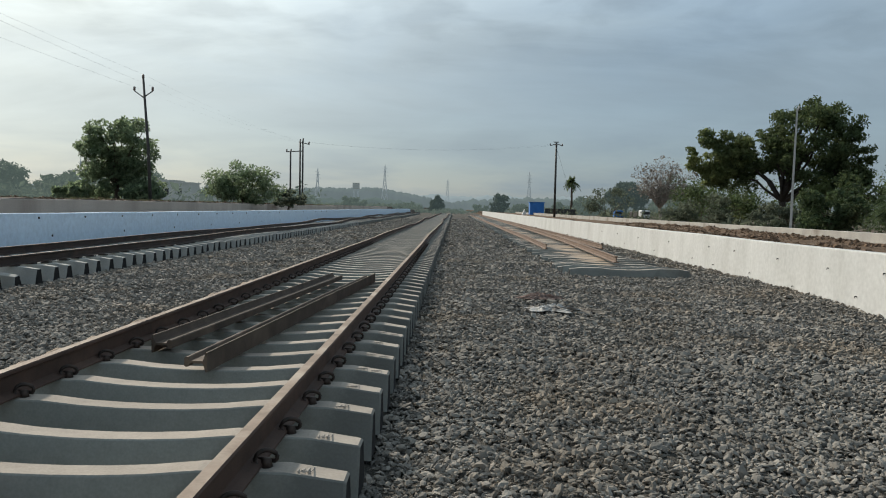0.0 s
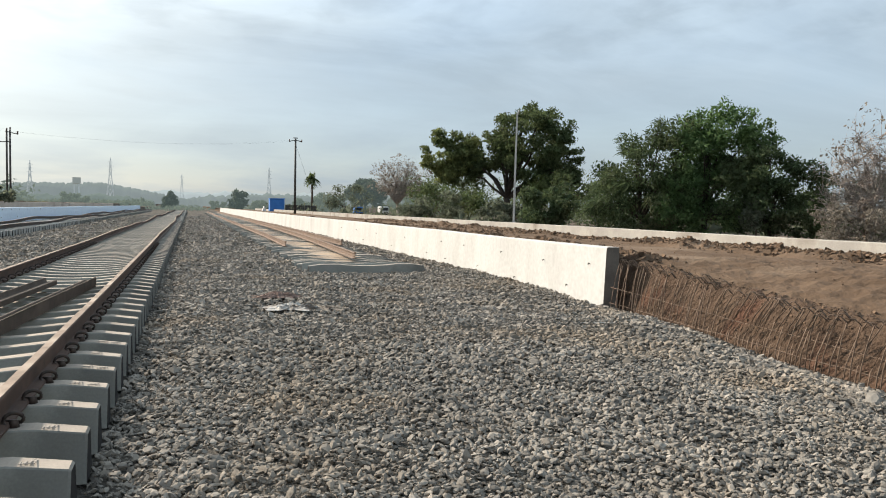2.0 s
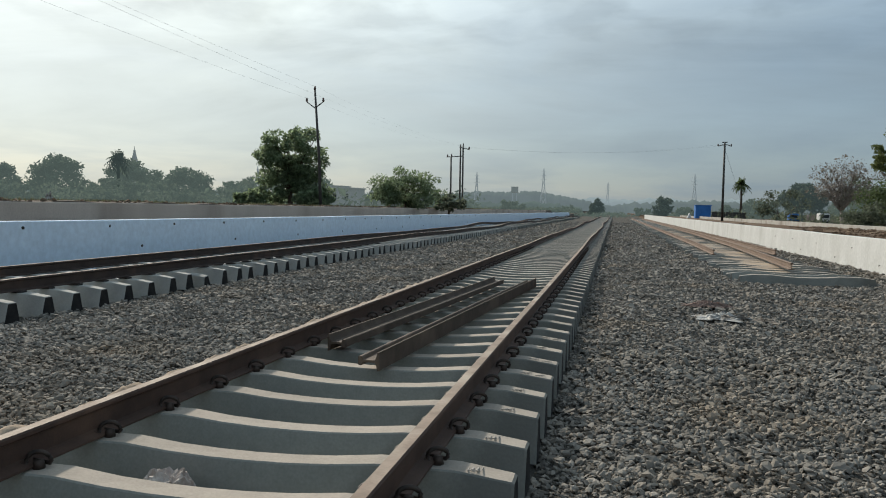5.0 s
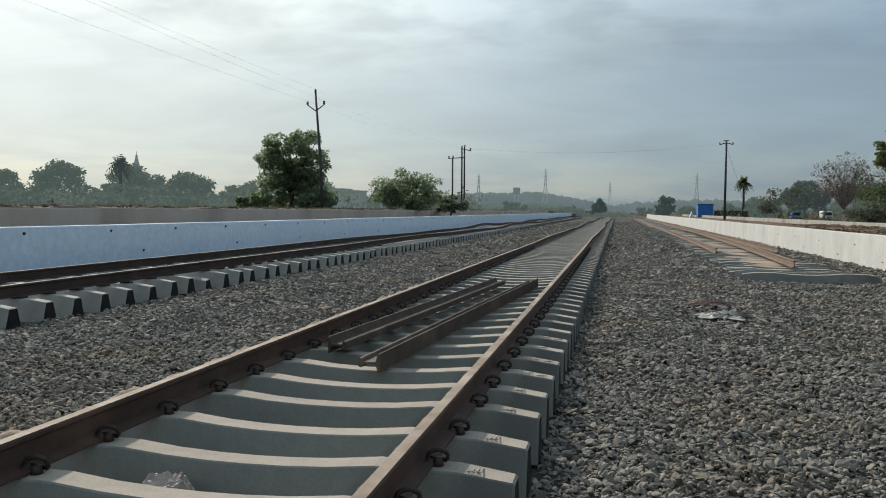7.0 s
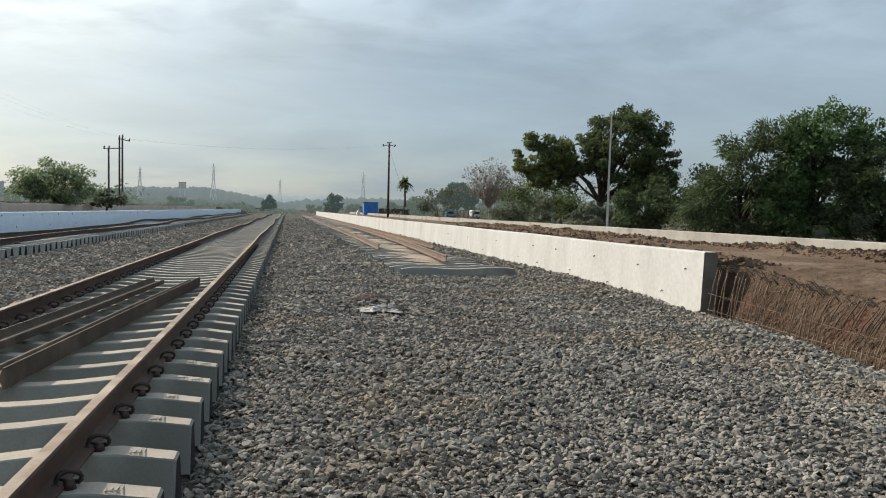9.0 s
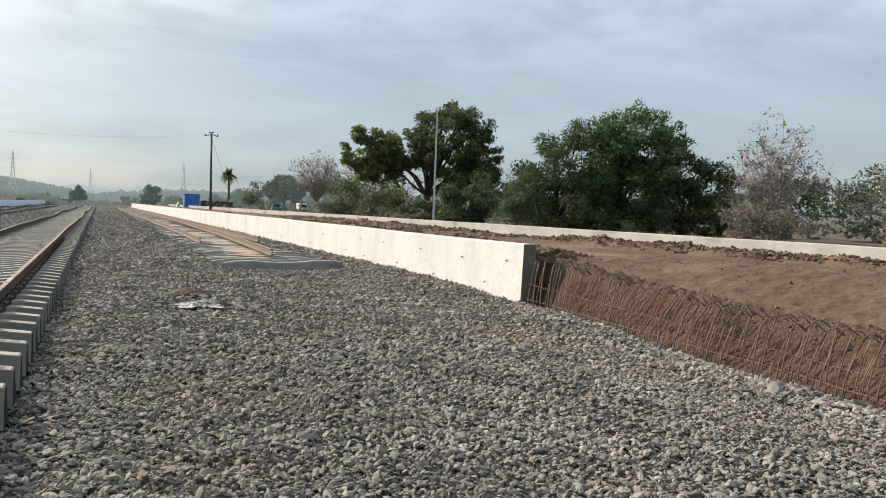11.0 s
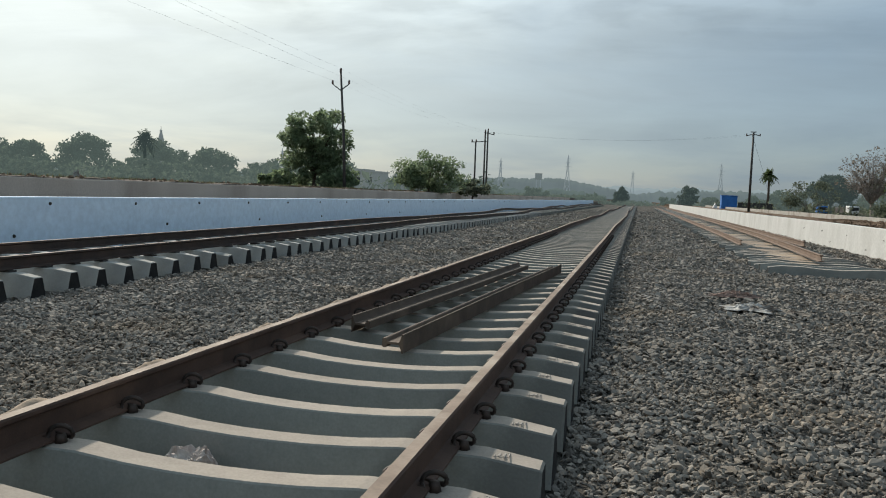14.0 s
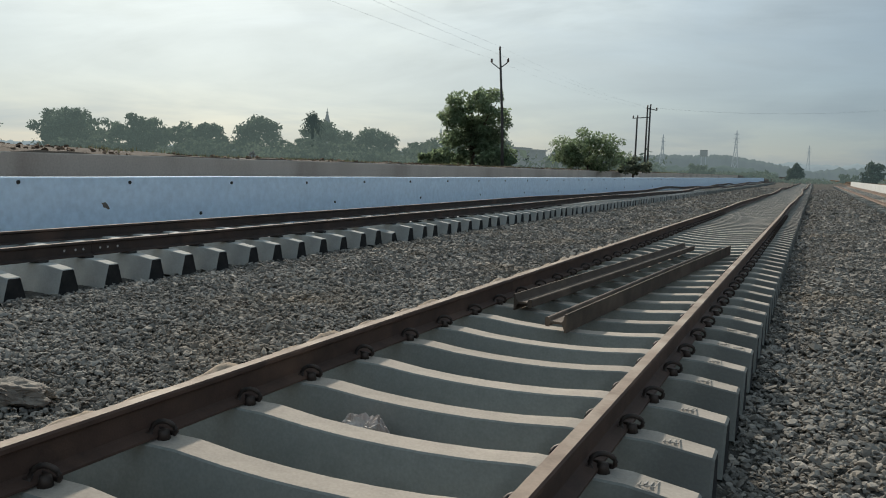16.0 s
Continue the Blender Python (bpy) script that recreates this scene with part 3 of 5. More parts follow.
for y, z in [(5.3, 1.0), (7.82, 1.0), (9.85, 0.985), (12.38, 0.965), (14.89, 0.955), (17.4, 0.96), (11.52, 0.42), (16.05, 0.5), (6.9, 0.45)] + [(17.4 + 2.5 * i, 0.96) for i in range(1, 20)] + [(16.05 + 4.5 * i, 0.5) for i in range(1, 10)]:
    h = part("weep_hole", disc, M_HOLE, wall_west)
    h.location = (LW - 0.005 + 0.02 * (1.07 - z) / 1.37, y, z)
peg_v, peg_f = tubes([[((0, 0, 0), 0.012), ((-0.035, 0, 0.006), 0.010), ((-0.04, 0, -0.022), 0.007)]], 6)
peg = mesh_of("tie_rod", peg_v, peg_f, M_HOLE)
for y, z in [(11.84, 0.62), (13.6, 0.57), (14.92, 0.14), (17.09, 0.21), (18.11, 0.62), (19.49, 0.22), (19.91, 0.63), (21.18, 0.27), (15.7, 0.60), (12.6, 0.2), (23.6, 0.6), (27.5, 0.58), (25.2, 0.26), (31.0, 0.6), (34.2, 0.6), (29.6, 0.28)]:
    h = part("tie_rod", peg, M_HOLE, wall_east)
    h.location = (RW - 0.05 * (0.9 - z) / 1.2 + 0.01, y, z)

# ---- tracks ----
PROFILE = [(-0.070, 0.0), (0.070, 0.0), (0.070, 0.011), (0.029, 0.023), (0.009, 0.033), (0.009, 0.124), (0.029, 0.134), (0.035, 0.141), (0.035, 0.157), (0.028, 0.166),
           (-0.028, 0.166), (-0.035, 0.157), (-0.035, 0.141), (-0.029, 0.134), (-0.009, 0.124), (-0.009, 0.033), (-0.029, 0.023), (-0.070, 0.011)]


def rail_mesh(line, mat, turn=0.0):
    """The rail section swept along points; turn rolls it on its side."""
    n = len(PROFILE)
    c, s = math.cos(turn), math.sin(turn)
    verts, faces = [], []
    for i, (x, y, z) in enumerate(line):
        a, b = line[max(i - 1, 0)], line[min(i + 1, len(line) - 1)]
        d = Vector((b[0] - a[0], b[1] - a[1], 0)).normalized()
        for u, w in PROFILE:
            uu, ww = u * c - w * s, u * s + w * c
            verts.append((x + uu * d.y, y - uu * d.x, z + ww))
    for i in range(len(line) - 1):
        for k in range(n):
            a, b = i * n + k, i * n + (k + 1) % n
            faces.append((a, a + n, b + n, b))
    faces += [tuple(range(n)), tuple(len(verts) - 1 - k for k in range(n))]
    me = mesh_of("steel_rail", verts, faces, mat)
    me.materials.append(M_HEAD)
    bm = bmesh.new()
    bm.from_mesh(me)
    bmesh.ops.recalc_face_normals(bm, faces=bm.faces)
    if not turn and mat in (M_RAIL, M_RAIL_DARK):
        for q in bm.faces:
            q.material_index = int(q.normal.z > 0.9 and q.calc_center_median().z > line[0][2] + 0.1)
    bm.to_mesh(me)
    bm.free()
    return me


def rail_line(x, y0, y1, z, amp=0.02, seed=1, drift=0.0, step=1.2):
    r = random.Random(seed)
    n = max(1, int((y1 - y0) / step))
    out = []
    for i in range(n + 1):
        y = y0 + (y1 - y0) * i / n
        far = min(1.0, max(0.0, (y - 18) / 40))
        out.append((x + drift * (y - y0) + amp * far * (math.sin(y * 0.13 + seed) + 0.6 * math.sin(y * 0.29 + 2 * seed)), y, z + amp * 0.9 * far * (math.sin(y * 0.17 + 1.3 * seed) + 0.5 * math.sin(y * 0.41 + seed))))
    return out


SEAT = 0.231
SECTIONS = [(-1.335, 0.186, 0.062), (-1.322, 0.196, 0.068), (-1.06, 0.231, 0.074), (-0.66, 0.231, 0.074), (-0.42, 0.207, 0.070), (-0.2, 0.196, 0.069), (0.0, 0.193, 0.068)]
SECTIONS += [(-x, h, w) for x, h, w in SECTIONS[-2::-1]]


def sleeper_mesh():
    verts, faces = [], []
    for x, h, w in SECTIONS:
        verts += [(x, -0.135, -0.07), (x, -w - 0.008, h - 0.008), (x, -w, h), (x, w, h), (x, w + 0.008, h - 0.008), (x, 0.135, -0.07)]
    n = len(SECTIONS)
    for i in range(n - 1):
        for k in range(6):
            a, b = i * 6 + k, i * 6 + (k + 1) % 6
            faces.append((a, b, b + 6, a + 6))
    faces += [tuple(range(6))[::-1], tuple((n - 1) * 6 + k for k in range(6))]
    me = mesh_of("concrete_sleeper", verts, faces, M_CONC)
    me.materials.append(M_TOP)
    me.materials.append(M_END)
    bm = bmesh.new()
    bm.from_mesh(me)
    bmesh.ops.recalc_face_normals(bm, faces=bm.faces)
    # tops get the sun-lightened dust, ends the black coating, the rest shade-toned concrete
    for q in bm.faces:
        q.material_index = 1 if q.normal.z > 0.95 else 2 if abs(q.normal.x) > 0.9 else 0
    bm.to_mesh(me)
    bm.free()
    return me


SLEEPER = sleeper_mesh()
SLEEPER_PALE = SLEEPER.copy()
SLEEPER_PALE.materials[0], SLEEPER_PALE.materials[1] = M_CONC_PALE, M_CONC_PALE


def clip_mesh():
    """A sprung steel bar bent into a loop, with the cast iron lug that holds it."""
    path = []
    for i in range(13):
        a = radians(-40 + 265 * i / 12)
        path.append(((0.010 + 0.046 * math.cos(a), 0.034 - 0.068 * i / 12, 0.030 + 0.036 * math.sin(a)), 0.0115))
    path = [((-0.055, 0.036, 0.012), 0.0115)] + path + [((-0.050, -0.045, 0.012), 0.0115)]
    v, f = tubes([path, [((0.012, 0.0, -0.012), 0.03), ((0.012, 0, 0.028), 0.022)]], 7)
    return mesh_of("rail_clip", v, f, M_CLIP, True)


CLIP = clip_mesh()


def stencil_ring():
    """A thin painted frame, one connected piece."""
    verts, faces = [], []
    for z in (0.0, 0.003):
        for a, b in ((0.055, 0.040), (0.049, 0.034)):
            verts += [(-a, -b, z), (a, -b, z), (a, b, z), (-a, b, z)]
    for k in range(4):
        n = (k + 1) % 4
        faces += [(8 + k, 8 + n, 12 + n, 12 + k), (k, n, 8 + n, 8 + k), (4 + n, 4 + k, 12 + k, 12 + n)]
    return mesh_of("stencil_mark", verts, faces, M_STENCIL)


def stencil_bar():
    bm = box(-0.036, 0.036, -0.0065, 0.0065, 0, 0.003)
    me = bpy.data.meshes.new("bar")
    bm.to_mesh(me)
    bm.free()
    me.materials.append(M_STENCIL)
    return me


STENCIL, STENCIL_BAR = stencil_ring(), stencil_bar()
FAR_SLEEPERS = []
MID_YS = [1.42, 2.00, 2.58, 3.145, 3.69, 4.255, 4.88, 5.44, 6.03, 6.61]
MID_YS = [1.42 - 0.58 * i for i in range(14, 0, -1)] + MID_YS
MID_YS += [6.61 + 0.58 * i for i in range(1, 300)]
rs = random.Random(5)
for i, y in enumerate(MID_YS):
    if y < 26:
        s = thing("concrete_sleeper", "grey prestressed concrete sleeper with dusty, sunlit-toned top under rusty rails", "railway sleeper", "sleepers of the middle track", at=(0, y, 0))
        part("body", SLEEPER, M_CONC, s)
        for cx, flip in ((-0.946, 180), (-0.804, 0), (0.804, 180), (0.946, 0)):
            c = part("rail_clip", CLIP, M_CLIP, s, "dark sprung steel loop clip")
            c.matrix_local = pose(cx, 0, SEAT + 0.012, 0, 0, flip)
        if y < 8:
            for k, sx in enumerate((1.13, 1.235) if rs.random() < 0.4 else (1.14,)):
                m = part("stencil_mark", STENCIL, M_STENCIL, s, "worn dark stencilled box")
                m.matrix_local = pose(sx, 0.0, 0.2217 - 0.1336 * (sx - 1.13) + 0.002, 0, 7.6, 90 + rs.uniform(-3, 3))
                m.scale = (1.0, 0.85, 1)
                for row in (-0.012, 0.014):
                    part("bar", STENCIL_BAR, M_STENCIL, m).location = (rs.uniform(-0.005, 0.005), row, 0)
    elif y > 66:
        FAR_SLEEPERS.append(pose(rs.uniform(-0.02, 0.02), y, -0.005))
        continue
    else:
        s = thing("concrete_sleeper", "grey prestressed concrete sleeper with dusty, sunlit-toned top under rusty rails", "railway sleeper", "sleepers of the middle track", at=(rs.uniform(-0.02, 0.02), y, -0.005), me=SLEEPER)
    s.rotation_euler[2] = radians(rs.uniform(-0.5, 0.5))

for x, seed in ((-0.874, 1.0), (0.874, 1.35)):
    thing("steel_rail", "rusty brown flat-bottomed rail clipped to concrete sleepers", "rail", "rails of the middle track", me=rail_mesh(rail_line(x, -7.2, 176, SEAT + 0.008, 0.05, seed), M_RAIL))

# the loose track under the west wall
WEST = -6.8
pad_bm = box(-0.085, 0.085, -0.06, 0.06, 0, 0.024, 0.003)
PAD = bpy.data.meshes.new("rail_pad")
pad_bm.to_mesh(PAD)
pad_bm.free()
PAD.materials.append(M_HOLE)
y = 7.306 - 0.61 * 22
i = 0
while y < 175:
    if y > 62:
        FAR_SLEEPERS.append(pose(WEST + rs.uniform(-0.035, 0.035), y, 0))
        y += 0.61
        continue
    s = thing("concrete_sleeper", "pale concrete sleeper lying clear of the ballast", "railway sleeper", "sleepers of the west track", at=(WEST + rs.uniform(-0.018, 0.018), y + rs.uniform(-0.015, 0.015), rs.uniform(-0.004, 0.014)), me=SLEEPER_PALE)
    if abs(y - 13.2) < 0.31:
        s.location.z -= 0.06
        s.rotation_euler[0] = radians(9)
        y += 0.61
        continue
    s.rotation_euler = (radians(rs.uniform(-1, 1)), radians(rs.uniform(-0.6, 0.6)), radians(rs.uniform(-1.5, 1.5)))
    if 2 < y < 26:
        part("rail_pad", PAD, M_HOLE, s, "black rubber rail pad").location = (0.874 + rs.uniform(-0.02, 0.02), rs.uniform(-0.01, 0.01), 0.231)
    y += 0.61
    i += 1
for x, seed, cuts in ((WEST + 0.874, 2.2, (-7.0, 6.78, 62)), (WEST - 0.874, 3.1, (-7.0, 40, 88))):
    for a, b in zip(cuts, cuts[1:] + (176,)):
        r = thing("steel_rail", "dark rusty rail resting loose on its sleepers", "rail", "rails of the west track", me=rail_mesh(rail_line(x, a, b - 0.012, SEAT + (0.030 if seed == 2.2 else 0.008), 0.075, seed), M_RAIL_DARK))
        if seed == 2.2 and a < 10:
            # pale plugs paint the brightness that shows through the bolt holes
            for hy in ((6.40, 6.55, 6.66) if a < 5 else (6.90, 7.01, 7.16)):
                v, f = tubes([[((x - 0.011, hy, 0.338), 0.014), ((x + 0.011, hy, 0.338), 0.014)]], 8)
                part("bolt_hole", mesh_of("bolt_hole", v, f, M_PALE), M_PALE, r, "pale plug for light seen through a bolt hole")

# the unfinished track beside the east wall
EAST = 5.75
y = 18.15
while y < 150:
    if y > 66:
        FAR_SLEEPERS.append(pose(EAST + rs.uniform(-0.06, 0.06), y, -0.07))
        y += rs.uniform(0.58, 0.66)
        continue
    s = thing("concrete_sleeper", "dusty concrete sleeper half sunk in ballast", "railway sleeper", "sleepers of the east track", at=(EAST + rs.uniform(-0.11, 0.11), y, (-0.065 if y < 18.9 else -0.105) + rs.uniform(-0.025, 0.015)), me=SLEEPER)
    s.rotation_euler = (radians(rs.uniform(-3, 3)), radians(rs.uniform(-0.8, 0.8)), radians(rs.uniform(-3, 3)))
    y += rs.uniform(0.56, 0.70)
for label, line in (("sunlit orange rusty rail dropped loose on sleepers", [(5.90, 20.3, 0.155), (6.15, 27, 0.152), (6.36, 34, 0.152), (6.55, 50, 0.152), (6.62, 90, 0.152), (6.62, 150, 0.152)]),
                    ("orange rusty rail lying close to the white wall", [(6.90, 27.7, 0.152), (7.0, 40, 0.152), (7.02, 90, 0.152), (7.02, 150, 0.152)]),
                    ("rusty rail end dropped loose on sleepers", [(4.86, 26.6, 0.152), (4.95, 34, 0.152), (4.92, 50, 0.152), (4.88, 90, 0.152), (4.88, 150, 0.152)])):
    thing("steel_rail", label, "rail", "rails of the east track", me=rail_mesh(line, M_RAIL_SUN))

# spare rails lying on their sides between the middle rails
thing("spare_rail", "rusty spare rail lying on its side across the sleepers", "rail", "spare rails", me=rail_mesh([(-0.60, 6.42, 0.298), (-0.36, 9.5, 0.298), (-0.12, 12.8, 0.298)], M_SPARE, radians(-90)))
thing("spare_rail", "rusty spare rail lying on its side, foot outwards", "rail", "spare rails", me=rail_mesh([(0.06, 5.72, 0.298), (0.30, 9.3, 0.298), (0.56, 12.85, 0.298)], M_SPARE, radians(90)))

# added tan ridge standing in for sunlit sleeper ends on the track's west side
def end_ridge_z(x, y):
    crest = np.zeros(np.broadcast(x, y).shape)
    for q in [v for v in MID_YS if -8 < v < 20]:
        crest = np.maximum(crest, np.exp(-((y - q - 0.03 * np.sin(9 * q)) / 0.20) ** 2) * (0.8 + 0.2 * np.sin(5.3 * q)))
    return -0.04 + (0.222 + 0.045 * crest) * (0.93 + 0.12 * wobble(x * 0, y, 3.7, 0.8)) * smooth01((16 - y) / 3) * np.exp(-((x + 1.44) / 0.12) ** 2) + 0.010 * wobble(x, y, 14, 0.6) + 0.008 * wobble(x, y, 31, 1.6)


thing("grit_ridge", "low added tan ridge in place of sunlit sleeper ends", "grit", kind="structure", me=sheet("grit_ridge", stations((-1.72, -1.338, 12)), stations((-7.2, 16, 480)), end_ridge_z, M_DUST))

# bare strip of dusty earth between the rails of the east track
thing("dirt_strip", "tan dusty earth spilled over the unfinished track", "soil", kind="structure",
      me=sheet("dirt_strip", stations((4.75, 7.0, 14)), stations((18.9, 60, 96), (60, 150, 60)), lambda x, y: 0.078 + 0.022 * wobble(x, y, 0.9, 0.5) + 0.012 * wobble(x, y, 3.0, 1.5) - 0.25 * smooth01(np.abs(x - 5.85) - 0.75) - 0.2 * smooth01((21.6 - y) / 2.4), M_DUST))


def join_meshes(name, me, mat, matrices):
    v = np.array([tuple(p.co) + (1.0,) for p in me.vertices])
    f = [tuple(p.vertices) for p in me.polygons]
    verts, faces = [], []
    for m in matrices:
        base = len(verts)
        verts += (v @ np.array(m).T)[:, :3].tolist()
        faces += [tuple(base + k for k in q) for q in f]
    out = mesh_of(name, verts, faces, mat)
    out.materials.append(M_TOP)
    out.materials.append(M_END)
    out.polygons.foreach_set("material_index", [p.material_index for p in me.polygons] * len(matrices))
    return out


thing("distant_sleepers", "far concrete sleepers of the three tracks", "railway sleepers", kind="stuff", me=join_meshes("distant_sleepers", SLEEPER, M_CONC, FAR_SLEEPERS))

# ---- the unbuilt length of the east wall: starter bars and cut soil ----
cage = thing("rebar_cage", "rusty bent steel starter bars standing along the unbuilt wall", "rebar")
rb = random.Random(11)
y = 11.1
k = 0
while y > 3.4:
    for row in (0, 1) if rb.random() < 0.25 else (0,):
        x = RW - 0.02 + 0.17 * row + rb.uniform(-0.015, 0.015)
        yy = y + rb.uniform(-0.03, 0.03) - 0.06 * row
        base = -0.26
        top = float(np.interp(yy, [3, 6, 7.2, 8.2, 9.1, 10.8, 11.2], [0.45, 0.45, 0.46, 0.53, 0.63, 0.73, 0.75])) + rb.uniform(-0.05, 0.04)
        lean_y, lean_x = -rb.uniform(0.10, 0.30) - 0.16 * math.exp(-((yy - 8.0) / 0.8) ** 2), rb.uniform(0.0, 0.08)
        h = top - base
        pts = [((x, yy, base), 0.0068)]
        for q in (0.35, 0.7, 0.93):
            pts.append(((x + lean_x * q * q, yy + lean_y * q * q, base + h * q), 0.0068))
        tip = Vector(pts[-1][0])
        side = rb.uniform(0.05, 0.11)
        pts += [(tuple(tip + Vector((0.01, -0.02, h * 0.07))), 0.0068), (tuple(tip + Vector((side * 0.6, -0.045, h * 0.075))), 0.0068), (tuple(tip + Vector((side + 0.02, -0.09, -0.01))), 0.0068)]
        tube_part("bar", pts and [pts], M_BAR, cage, sides=5)
    y -= rb.uniform(0.065, 0.105)
for z, x in ((0.06, 8.09), (0.30, 8.11)):
    line = [((x + rb.uniform(-0.02, 0.03), 11.2 - 0.6 * i, z - 0.03 * i * (0.7 if z > 0.1 else 0.5) + rb.uniform(-0.012, 0.012)), 0.005) for i in range(14)]
    tube_part("distribution_bar", [line], M_BAR, cage, sides=5)

# soil clods along the wall's top edge and over the fill
cx, cy, cs, cz = [], [], [], []
for n, fx, fy, fs in ((1500, lambda n: rng.normal(8.72, 0.28, n), lambda n: rng.uniform(11.0, 60, n), 0.045), (420, lambda n: rng.normal(8.9, 0.3, n), lambda n: rng.uniform(11.3, 13.4, n), 0.020),
                      (3600, lambda n: rng.normal(14.3, 0.45, n), lambda n: rng.uniform(5, 60, n), 0.055), (1300, lambda n: rng.uniform(8.7, 15.0, n), lambda n: rng.uniform(3, 40, n), 0.010),
                      (1300, lambda n: rng.uniform(8.3, 8.85, n), lambda n: rng.uniform(3, 11.2, n), 0.009)):
    a, b = fx(n), fy(n)
    c = fs * rng.lognormal(0, 0.5, n)
    ok = (a > 8.34) & (a < 15.3) & (c < 0.085)
    if fs == 0.055:
        ok &= np.sin(b * 0.9) + 0.6 * np.sin(b * 2.3 + 1) > 0.1
    if fs == 0.045:
        ok &= np.sin(b * 1.3) + 0.8 * np.sin(b * 3.1 + 1) > -0.5
    cx.append(a[ok]), cy.append(b[ok]), cs.append(c[ok])
cx, cy, cs = np.concatenate(cx), np.concatenate(cy), np.concatenate(cs)
cz = land_z(cx, cy) + cs * 0.15
thing("soil_clods", "crumbled brown soil clods dumped on the platform fill", "soil", kind="stuff", me=stones("soil_clods", np.stack([cx, cy, cz], -1), cs, (0.5, 0.9), M_CLOD, 31))
# heaped earth rows on the fill
def heap(x0, x1, y0, y1, h, seed, label):
    xs_, ys_ = np.linspace(x0, x1, 30), np.linspace(y0, y1, 90)
    def hz(x, y):
        u, w = (x - x0) / (x1 - x0), (y - y0) / (y1 - y0)
        e = np.sin(np.pi * u) ** 0.8 * np.sin(np.pi * np.clip(w, 0, 1)) ** 0.35
        return land_z(x, y) - 0.03 + h * e * (0.55 + 0.45 * wobble(x, y, 1.4, seed) + 0.25 * wobble(x, y, 4.5, seed) + 0.12 * wobble(x, y, 11, seed))
    thing("earth_mound", label, "earth mound", "mounds on the platform fill", me=sheet("earth_mound", xs_, ys_, hz, M_SOIL))


heap(8.36, 9.5, 11.5, 34, 0.20, 0.6, "long low ridge of brown soil behind the white wall")
heap(13.1, 15.3, 8.5, 22, 0.30, 1.7, "heap of brown soil against the bare concrete wall")
heap(13.6, 15.3, 24, 60, 0.24, 2.9, "long tipped mound of brown soil along the bare wall")

# crumbled clods over the crests of the heaps
hx, hy, hs, hz_ = [], [], [], []
for x0, x1, y0, y1, h, seed, n in ((8.36, 9.5, 11.5, 34, 0.2, 0.6, 3591), (13.1, 15.3, 8.5, 22, 0.3, 1.7, 4158), (13.6, 15.3, 24, 60, 0.24, 2.9, 3808)):
    a, b = rng.uniform(x0, x1, n), rng.uniform(y0, y1, n)
    u, w = (a - x0) / (x1 - x0), (b - y0) / (y1 - y0)
    e = np.sin(np.pi * u) ** 0.8 * np.sin(np.pi * w) ** 0.35
    top = land_z(a, b) - 0.03 + h * e * (0.55 + 0.45 * wobble(a, b, 1.4, seed) + 0.25 * wobble(a, b, 4.5, seed) + 0.12 * wobble(a, b, 11, seed))
    s = 0.027 * rng.lognormal(0, 0.5, n)
    ok = (e > 0.45) & (s < 0.075)
    hx.append(a[ok]), hy.append(b[ok]), hs.append(s[ok]), hz_.append(top[ok] + 0.1 * s[ok])
crest = stones("soil_crumbs", np.stack([np.concatenate(hx), np.concatenate(hy), np.concatenate(hz_)], -1), np.concatenate(hs), (0.6, 1.0), M_CLOD, 71)
thing("soil_crumbs", "crumbled brown clods lying over the earth heaps", "soil", kind="stuff", me=crest)

for yy, zz, turn in ((9.35, 0.62, -30),):
    chip = bmesh.new()
    rim = [(0.11 * math.cos(a) * k, 0.045 * math.sin(a) * k) for a, k in zip([0.63 * q for q in range(10)], (1.0, 0.7, 0.9, 1.2, 0.8, 1.0, 0.65, 1.1, 0.75, 1.0))]
    low, high = [chip.verts.new((-0.006, a, b)) for a, b in rim], [chip.verts.new((0.004, 0.9 * a, 0.9 * b)) for a, b in rim]
    chip.faces.new(high)
    for k in range(10):
        chip.faces.new((low[k], low[(k + 1) % 10], high[(k + 1) % 10], high[k]))
    m = part("chipped_patch", chip, M_DARKCONC, wall_west, "dark patch of chipped concrete")
    m.matrix_local = pose(LW + 0.008, yy, zz, turn)
# rubble and grass on the west bank
n = 2600
a, b = -rng.gamma(1.6, 0.7, n) - 13.2, rng.uniform(4, 90, n)
c = 0.030 * rng.lognormal(0, 0.5, n)
ok = (c < 0.10) & (a < -13.3) & (np.sin(b * 1.1) + 0.7 * np.sin(b * 2.7 + 1) > -0.4)
thing("bank_rubble", "broken stones and rubble on the earth bank", "rubble", kind="stuff", me=stones("bank_rubble", np.stack([a, b, land_z(a, b) + c * 0.2], -1)[ok], c[ok], (0.5, 0.9), M_CLOD, 33))


def blades(name, pts, height, width, mat, seed):
    r = np.random.default_rng(seed)
    n = len(pts)
    t = r.uniform(0, 6.283, n)
    d = np.stack([np.cos(t), np.sin(t), np.zeros(n)], -1) * width * r.uniform(0.6, 1.4, n)[:, None]
    up = np.stack([r.normal(0, 0.4, n), r.normal(0, 0.4, n), np.ones(n)], -1) * (height * r.uniform(0.5, 1.4, n))[:, None]
    v = np.stack([pts - d, pts + d, pts + up], 1).reshape(-1, 3)
    return mesh_of(name, v, np.arange(3 * n).reshape(-1, 3), mat)


n = 30000
a, b = -13.5 - rng.gamma(1.6, 2.2, n), rng.uniform(4, 110, n)
ok = wobble(a, b, 0.35, 0.8) + 0.5 * wobble(a, b, 1.1, 1.8) > 0.0
